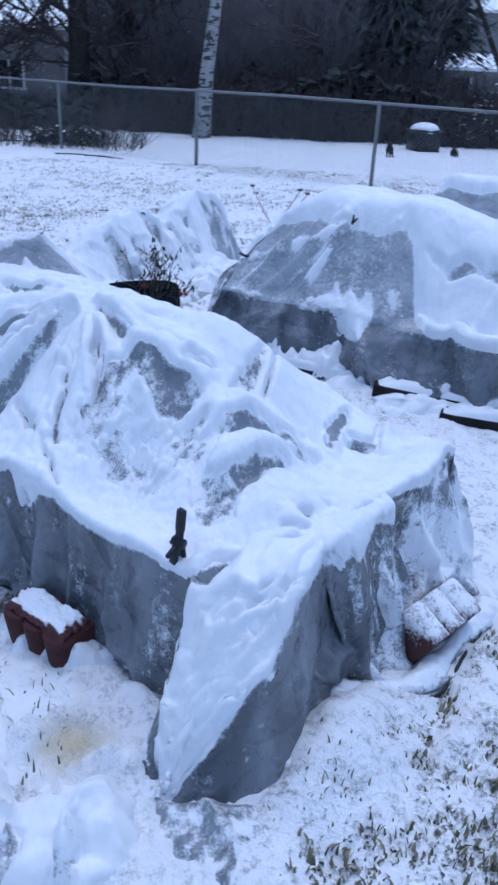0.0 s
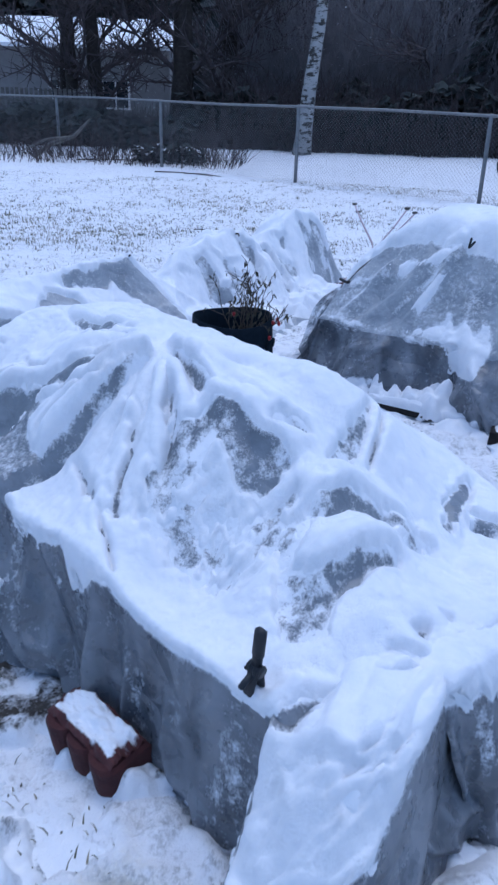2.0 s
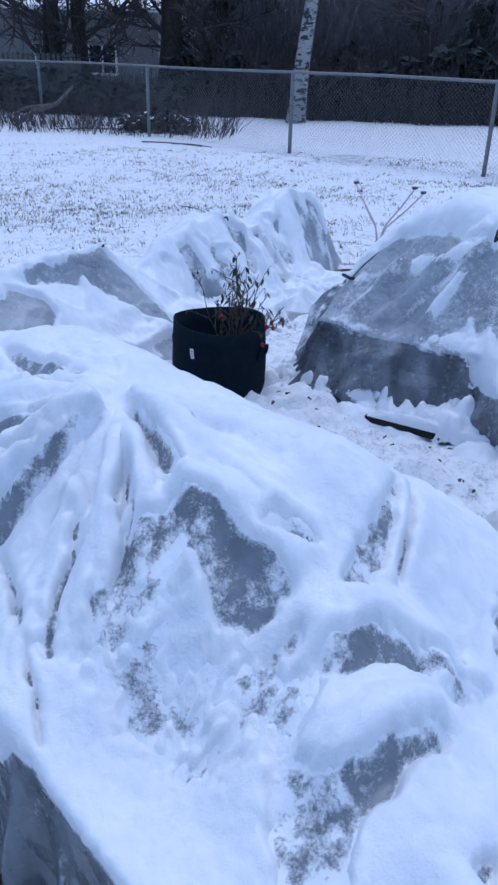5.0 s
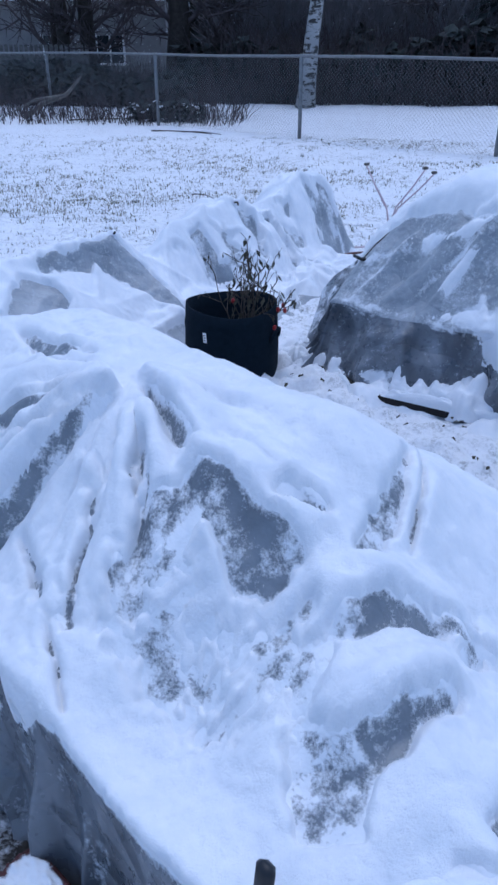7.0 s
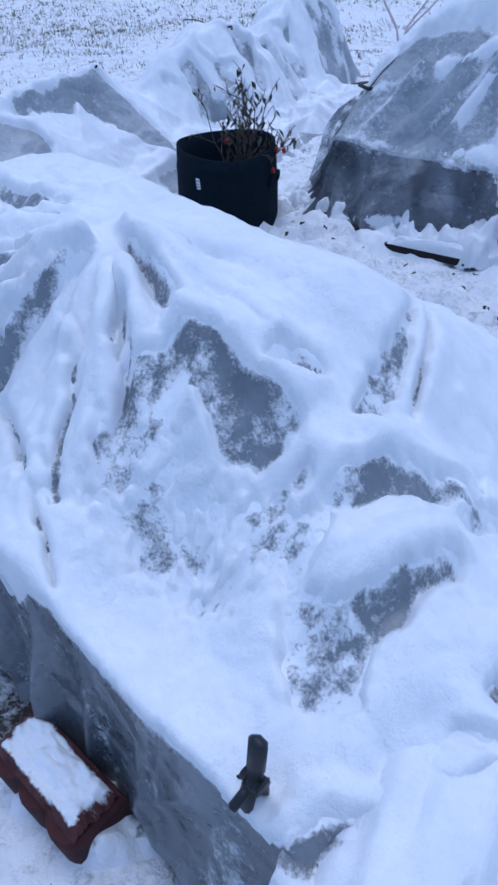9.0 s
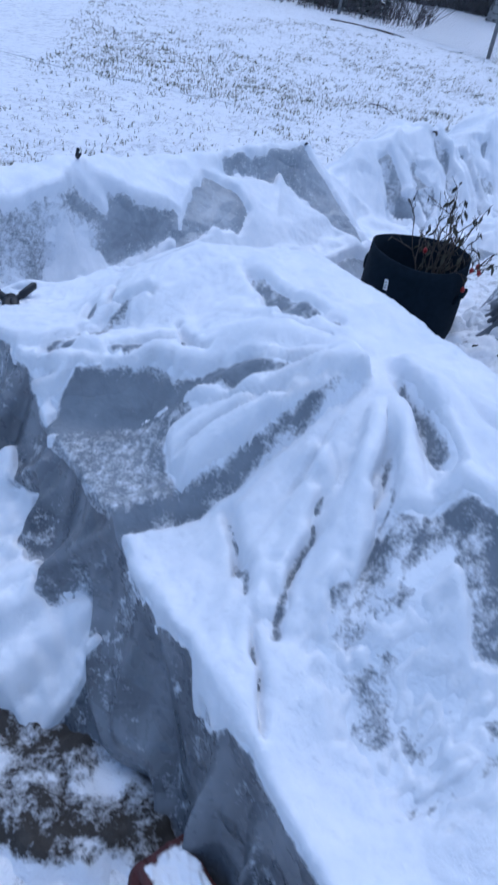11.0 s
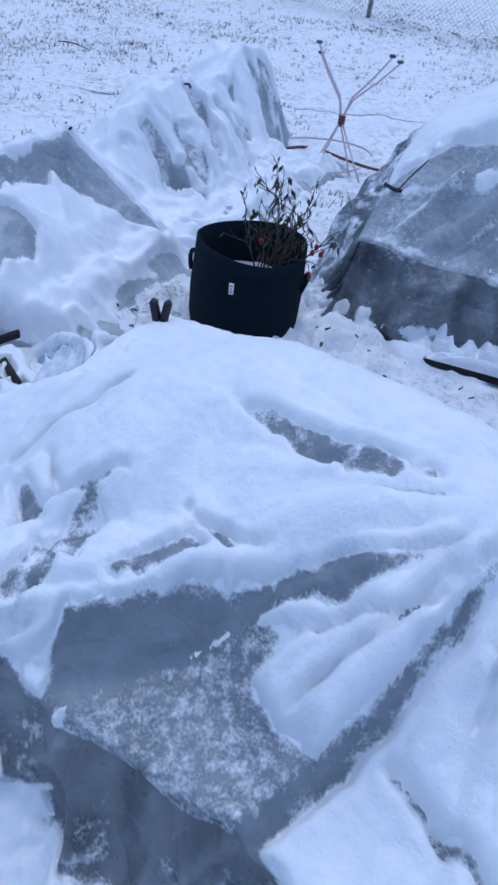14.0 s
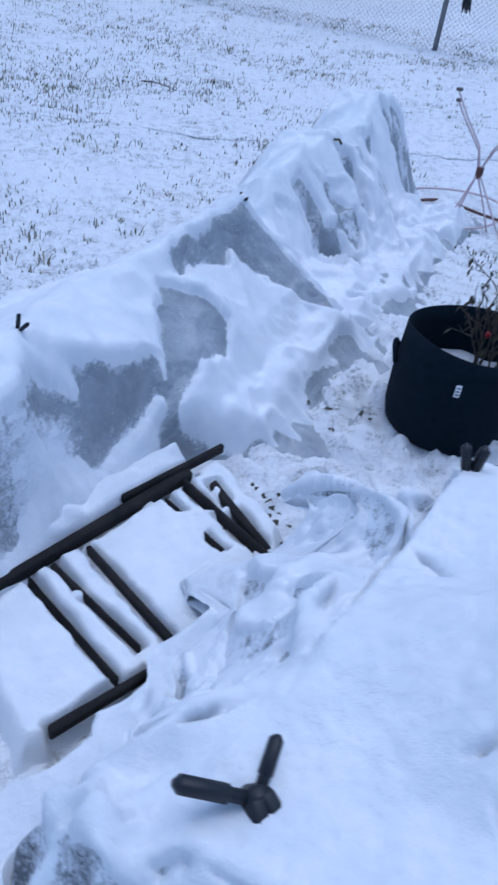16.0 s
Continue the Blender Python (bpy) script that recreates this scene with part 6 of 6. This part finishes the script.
clip((0.575, 4.09, 0.665), 30, "small black clip on a plastic bed tent")
clip((-1.235, 4.76, 0.385), 50, "small dark clip on a low plastic sheet")
clip((-1.845, 3.715, 0.42), 50, "small dark clip on a low plastic sheet")
tagged(solid("stake_end", Shape().tube([(-0.005, 4.435, 0.405), (0.025, 4.40, 0.40), (0.05, 4.37, 0.405)], 0.008, 7), BLACK_PLASTIC), "black stake end poking from plastic", "stake")
tagged(solid("cord", Shape().tube([(0.03, 4.38, 0.40), (0.09, 4.40, 0.47), (0.155, 4.43, 0.525)], 0.0024, 6), TWIG), "thin dark cord along a tent of plastic", "cord")
for a, b in (((-0.73, 5.64, 0.40), (-0.70, 5.60, 0.395)), ((-1.02, 5.62, 0.28), (-0.86, 5.62, 0.36))):
    tagged(solid("twig", Shape().tube([a, tuple((p + q) / 2 + 0.008 for p, q in zip(a, b)), b], 0.006, 5), TWIG), "dark twig poking from a snowy cover", "twig", "loose twigs")
for x, y, n, turn in ((-3.5, 14.8, 1.2, -20), (-2.9, 14.5, 0.8, -25), (-5.6, 16.6, 2.0, 10), (-1.6, 8.7, 0.35, -40), (-0.48, 3.88, 0.08, -60)):
    pts = [(x + n * s * math.cos(radians(turn)), y + n * s * math.sin(radians(turn)), float(ground_height(x, y)) + 0.03 + 0.04 * math.sin(3 * s) * 0.5) for s in np.linspace(0, 1, 7)]
    tagged(solid("twig", Shape().tube(pts, [0.011 * min(1, n) * (1 - 0.6 * s) + 0.002 for s in np.linspace(0, 1, 7)], 5), TWIG), "fallen dark twig lying on snow", "twig", "loose twigs")


# ---- beyond the fence ----
def hedge(name, x0, x1, y0, y1, tall, count, mat, label, seed, size=0.16):
    """A mass of small drooping clumps with an uneven top."""
    random.seed(seed)
    s = Shape()
    for _ in range(count):
        x, y = random.uniform(x0, x1), random.uniform(y0, y1)
        top = tall * (0.75 + 0.3 * float(grain(np.array(x * 0.7), np.array(y * 0.5), seed)) + 0.12 * float(grain(np.array(x * 2.9), np.array(y), seed + 1)))
        c = Vector((x, y, float(ground_height(x, y)) + top * random.random() ** 0.8))
        a, w = random.uniform(0, 6.28), size * random.uniform(0.5, 1.4)
        out, side = Vector((math.cos(a), math.sin(a), random.uniform(-0.6, 0.3))), Vector((-math.sin(a), math.cos(a), random.uniform(-0.3, 0.3)))
        n = len(s.v)
        s.v += [c - side * w, c + out * w * 1.3, c + side * w, c - out * w * 0.4 + Vector((0, 0, w * 0.5))]
        s.f += [(n, n + 1, n + 3), (n + 1, n + 2, n + 3)]
    return tagged(solid(name, s, mat), label, "hedge", "", "stuff")


hedge("hedge", -4.6, 15, 22.0, 23.6, 1.7, 14000, NEEDLES, "black-green hedge behind the neighbouring lawn", 31)
hedge("undergrowth", -14, -4.0, 20.6, 22.6, 0.9, 5000, NEEDLES, "dark undergrowth before the house", 32)
hedge("shrub", -4.4, -3.0, 16.6, 17.3, 0.45, 350, NEEDLES, "low evergreen shrub dusted with snow", 33, 0.09)
hedge("shrub_snow", -4.4, -3.0, 16.5, 17.2, 0.50, 160, SNOW, "snow flecks on a low shrub", 34, 0.035)
hedge("snow_flecks", 5.5, 14, 21.6, 23.2, 1.9, 900, SNOW, "flecks of snow caught in a hedge", 35, 0.05)
hedge("snow_flecks", -9, 12, 23.5, 26.0, 4.2, 2600, SNOW, "flecks of snow on bare twigs", 36, 0.02)

bin_ = thing("compost_bin", "dark square bin with a snow cap", "bin", at=(4.25, 20.0, -0.25))
BIN = pose(4.25, 20.0, 0.0, 0, 0, 12)
part("body", Shape().box(BIN @ pose(0, 0, -0.0), (0.64, 0.6, 0.46), 0.02, 0.01), BLACK_PLASTIC, bin_)
part("lid", Shape().box(BIN @ pose(0, 0, 0.24), (0.70, 0.65, 0.06), 0.015), BLACK_PLASTIC, bin_)
tagged(solid("snow", Shape().ball((4.25, 20.0, 0.26), (0.35, 0.33, 0.17), 10, 20, 0.01), SNOW), "snow cap on a dark bin", "snow", "", "stuff")
for at, tall in (((2.06, 11.90, 0.42), 0.24), ((2.86, 11.33, 0.46), 0.13)):
    s = Shape()
    for k in range(4):
        a = 1.6 * k
        s.tube([(at[0], at[1], at[2] + tall / 2), (at[0] + 0.03 * math.cos(a), at[1] + 0.03 * math.sin(a), at[2]), (at[0] + 0.05 * math.cos(a) + 0.02, at[1] + 0.02 * math.sin(a), at[2] - tall / 2)], [0.010, 0.028, 0.004], 5)
    tagged(solid("rag", s, BLACK_PLASTIC), "black scrap hanging on the wire fence", "scrap", "scraps on the fence")


def bare_tree(name, at, tall, radius, lean, mat, label, seed, levels=3, category="tree", group="bare trees", spread_=0.6, start=0.3):
    random.seed(seed)
    t = thing(name, label, category, group, at=at)
    trunk, crown = Shape(), Shape()
    base_ = Vector(at)
    pts, p = [base_ - Vector((0, 0, 0.1))], base_.copy()
    for k in range(10):
        p = p + Vector((lean[0] * tall / 10 + random.gauss(0, 0.02), lean[1] * tall / 10 + random.gauss(0, 0.02), tall / 10))
        pts.append(p.copy())
    trunk.tube(pts, [radius * (1.25 if k == 0 else 1 - 0.075 * k) for k in range(11)], 10)
    part("trunk", trunk, mat, t)

    def limb(start_, way, length, rad, level):
        d, q, line = Vector(way).normalized(), Vector(start_), [Vector(start_)]
        for k in range(5):
            d = (d + Vector((random.gauss(0, 0.15), random.gauss(0, 0.15), random.gauss(0.05, 0.12)))).normalized()
            q = q + d * length / 5
            line.append(q.copy())
            if level:
                for _ in range(2):
                    limb(q, d + Vector((random.gauss(0, 0.7), random.gauss(0, 0.7), random.gauss(0.1, 0.5))), length * random.uniform(0.35, 0.6), rad * 0.5, level - 1)
        crown.tube(line, [rad * (1 - 0.15 * k) for k in range(6)], 4 if level else 3, False)

    for k in range(11):
        i = start + (1 - start) * k / 11
        q = pts[min(10, int(i * 10))]
        a = random.uniform(0, 6.28)
        limb(q, (math.cos(a), math.sin(a), spread_), tall * random.uniform(0.2, 0.4), radius * 0.3, levels - 1)
    part("crown", crown, BRUSH, t)
    return t


bare_tree("birch_tree", (-1.22, 20.9, -0.25), 7.0, 0.205, (0.085, 0.0), BIRCH, "pale birch trunk leaning slightly beyond the fence", 4, 2, group="", start=0.6)
rnd_trees = ((-7.75, 23.0, 8, 0.20), (-7.15, 23.2, 8, 0.24), (-4.85, 23.5, 9, 0.34), (-3.6, 24.5, 8, 0.30), (-8.4, 24, 7, 0.2), (2.3, 25, 8, 0.16), (-2.4, 26, 8, 0.14), (0.8, 27, 8, 0.15))
for k, (x, y, h, r) in enumerate(rnd_trees):
    bare_tree("bare_tree", (x, y, -0.3), h, r, (random.uniform(-0.05, 0.05), 0), BARK, "dark bare winter tree beyond the fence", 20 + k, 3, start=0.12)


bare_tree("bare_tree", (8.2, 24, -0.3), 6, 0.11, (-0.58, 0), BARK, "thin dark tree leaning over the hedge", 41, 2, start=0.55)


def conifer(at, tall, wide, seed, label):
    random.seed(seed)
    t = thing("conifer", label, "tree", "evergreen trees", at=at)
    base_ = Vector(at)
    part("trunk", Shape().tube([base_ + Vector((0, 0, -0.1)), base_ + Vector((0.03, 0, tall * 0.5)), base_ + Vector((0, 0, tall))], [0.16, 0.1, 0.02], 8), BARK, t)
    s = Shape()
    for k in range(460):
        f = 0.30 + 0.70 * (k / 460)
        a, r = random.uniform(0, 6.28), wide * 1.25 * (1.05 - f) * random.uniform(0.2, 1.0)
        z = tall * f
        out = Vector((math.cos(a), math.sin(a), 0))
        side = Vector((-math.sin(a), math.cos(a), 0))
        for j in range(5):
            c2 = base_ + out * r * (0.4 + 0.15 * j) + Vector((random.gauss(0, 0.08), random.gauss(0, 0.08), z - 0.10 * j + random.gauss(0, 0.05)))
            n = len(s.v)
            w = random.uniform(0.08, 0.2)
            s.v += [c2 - side * w, c2 + out * w * 1.6 - Vector((0, 0, 0.12)), c2 + side * w, c2 - out * w * 0.5 + Vector((0, 0, 0.06))]
            s.f += [(n, n + 1, n + 3), (n + 1, n + 2, n + 3)]
    part("crown", s, NEEDLES, t, "drooping dark needle boughs")


for k, (x, y, h, w) in enumerate(((4.0, 24.5, 7.5, 2.0), (5.6, 25.5, 8, 2.2), (3.0, 27, 7, 1.8))):
    conifer((x, y, -0.3), h, w, 60 + k, "dark drooping evergreen beyond the fence")


def thicket(name, x0, x1, y0, y1, count, tall, mat, label, seed, thin=0.012):
    random.seed(seed)
    s = Shape()
    for _ in range(count):
        x, y = random.uniform(x0, x1), random.uniform(y0, y1)
        z = float(ground_height(x, y)) - 0.05
        h = tall * random.uniform(0.35, 1.15)
        p, d, line = Vector((x, y, z)), Vector((random.gauss(0, 0.35), random.gauss(0, 0.2), 1)).normalized(), []
        for k in range(5):
            line.append(p.copy())
            p = p + d * h / 4
            d = (d + Vector((random.gauss(0, 0.22), random.gauss(0, 0.2), -0.05))).normalized()
        s.tube(line, [thin * (1 - 0.18 * k) for k in range(5)], 3, False)
    return tagged(solid(name, s, mat), label, "shrubs", "", "stuff")


thicket("thicket", -3.6, 7.0, 21.6, 25.5, 6000, 1.9, BRUSH, "dense dark leafless thicket beyond the fence", 5, 0.016)
thicket("brambles", -7.5, -2.2, 15.8, 18.2, 700, 0.9, BRUSH, "dark bramble stems against the fence", 6, 0.008)
thicket("thicket", -3.2, 4.9, 24.0, 27.5, 7500, 4.6, FAR_TWIGS, "tall grey twiggy brush beneath the trees", 7, 0.012)
branch = Shape().tube([(-6.6, 16.9, -0.15), (-6.1, 16.6, 0.12), (-5.5, 16.3, 0.30), (-5.1, 16.1, 0.62)], [0.05, 0.045, 0.035, 0.02], 6)
branch.tube([(-5.6, 16.35, 0.28), (-6.1, 16.3, 0.22), (-6.6, 16.35, 0.0)], [0.03, 0.025, 0.015], 6)
tagged(solid("fallen_branch", branch, GREY_WOOD), "pale forked branch leaning by the fence", "branch")


def hut(name, at, turn, long, deep, wall_tall, roof_rise, label, windows):
    m = pose(*at, 0, 0, turn)
    h = thing(name, label, "house", "neighbouring houses")
    h.matrix_world = m
    part("wall", Shape().box(m @ pose(0, 0, wall_tall / 2), (long, deep, wall_tall), 0.02), SIDING, h, smooth=False)
    s = Shape()
    e, o = 0.45, 0.12
    for x in (-long / 2 - e, long / 2 + e):
        s.v += [m @ Vector((x, -deep / 2 - e, wall_tall - 0.05)), m @ Vector((x, 0, wall_tall + roof_rise)), m @ Vector((x, deep / 2 + e, wall_tall - 0.05)), m @ Vector((x, deep / 2 + e, wall_tall - 0.05 - o)), m @ Vector((x, 0, wall_tall + roof_rise - o)), m @ Vector((x, -deep / 2 - e, wall_tall - 0.05 - o))]
    s.f = [(0, 1, 7, 6), (1, 2, 8, 7), (2, 3, 9, 8), (3, 4, 10, 9), (4, 5, 11, 10), (5, 0, 6, 11), (0, 5, 4, 1), (1, 4, 3, 2), (6, 7, 10, 11), (7, 8, 9, 10)]
    part("roof", s, SNOW, h, "roof under snow", False)
    for x, z, w, t in windows:
        win = part("window", Shape().box(m @ pose(x, -deep / 2 - 0.02, z), (w, 0.06, t), 0.005), DARK_GLASS, h, smooth=False)
        for dx, sx, sz in ((-w / 2, 0.07, t + 0.1), (w / 2, 0.07, t + 0.1), (0, 0.05, t)):
            part("frame", Shape().box(m @ pose(x + dx, -deep / 2 - 0.06, z), (sx, 0.05, sz), 0.004), PAINT, win, smooth=False)
        part("sill", Shape().box(m @ pose(x, -deep / 2 - 0.08, z - t / 2 - 0.04), (w + 0.2, 0.12, 0.07), 0.004), PAINT, win, smooth=False)
    return h


thicket("undergrowth", -13, -3.4, 21.0, 24, 2600, 1.1, BRUSH, "low dark undergrowth before a house", 8, 0.014)
hut("house", (-11.4, 31, -0.4), 8, 9.5, 6, 2.85, 0.95, "low grey house with a snowy roof behind trees", ((2.9, 1.3, 0.9, 0.8), (1.0, 1.3, 0.6, 0.8), (-2.0, 1.3, 1.2, 0.8)))
hut("shed", (10.4, 37, -0.42), -8, 6.5, 4, 2.35, 0.55, "low grey shed with a snowy roof behind the hedge", ((-1.5, 1.6, 0.9, 0.6), (0.8, 1.6, 0.9, 0.6)))
hut("house", (17.5, 50, -0.5), -10, 9, 7, 5.4, 2.0, "tall blue-grey house far behind the hedge", ((-2.5, 3.6, 1.1, 1.2), (0.8, 3.6, 1.1, 1.2)))
hedge("evergreens", -30, -3, 37, 40, 7.5, 7000, NEEDLES, "dark tall evergreens behind the house", 37, 0.5)

picket = thing("picket_fence", "weathered grey picket fence beyond the brambles", "fence", at=(-9, 22.4, -0.3))
for k in range(34):
    x = -11.4 + 0.135 * k
    part("picket", Shape().box(pose(x, 22.3, 0.42 + 0.01 * random.random()), (0.09, 0.02, 1.35), 0.006), GREY_WOOD, picket, smooth=False)
for z in (0.1, 0.8):
    part("rail", Shape().box(pose(-9.2, 22.33, z), (4.6, 0.035, 0.08), 0.005), GREY_WOOD, picket, smooth=False)

wood = Shape()
edge = [(-70 + 4.0 * k, 11 + 3.0 * float(rough(np.array(k * 0.37), np.array(0.5), 4, 91))) for k in range(36)]
wood.v = [(x, 58, -1.0) for x, _ in edge] + [(x, 58, h) for x, h in edge]
wood.f = [(k, k + 1, 37 + k, 36 + k) for k in range(35)]
tagged(solid("backdrop", wood, BRUSH), "far dark winter woodland", "woodland", "", "structure")
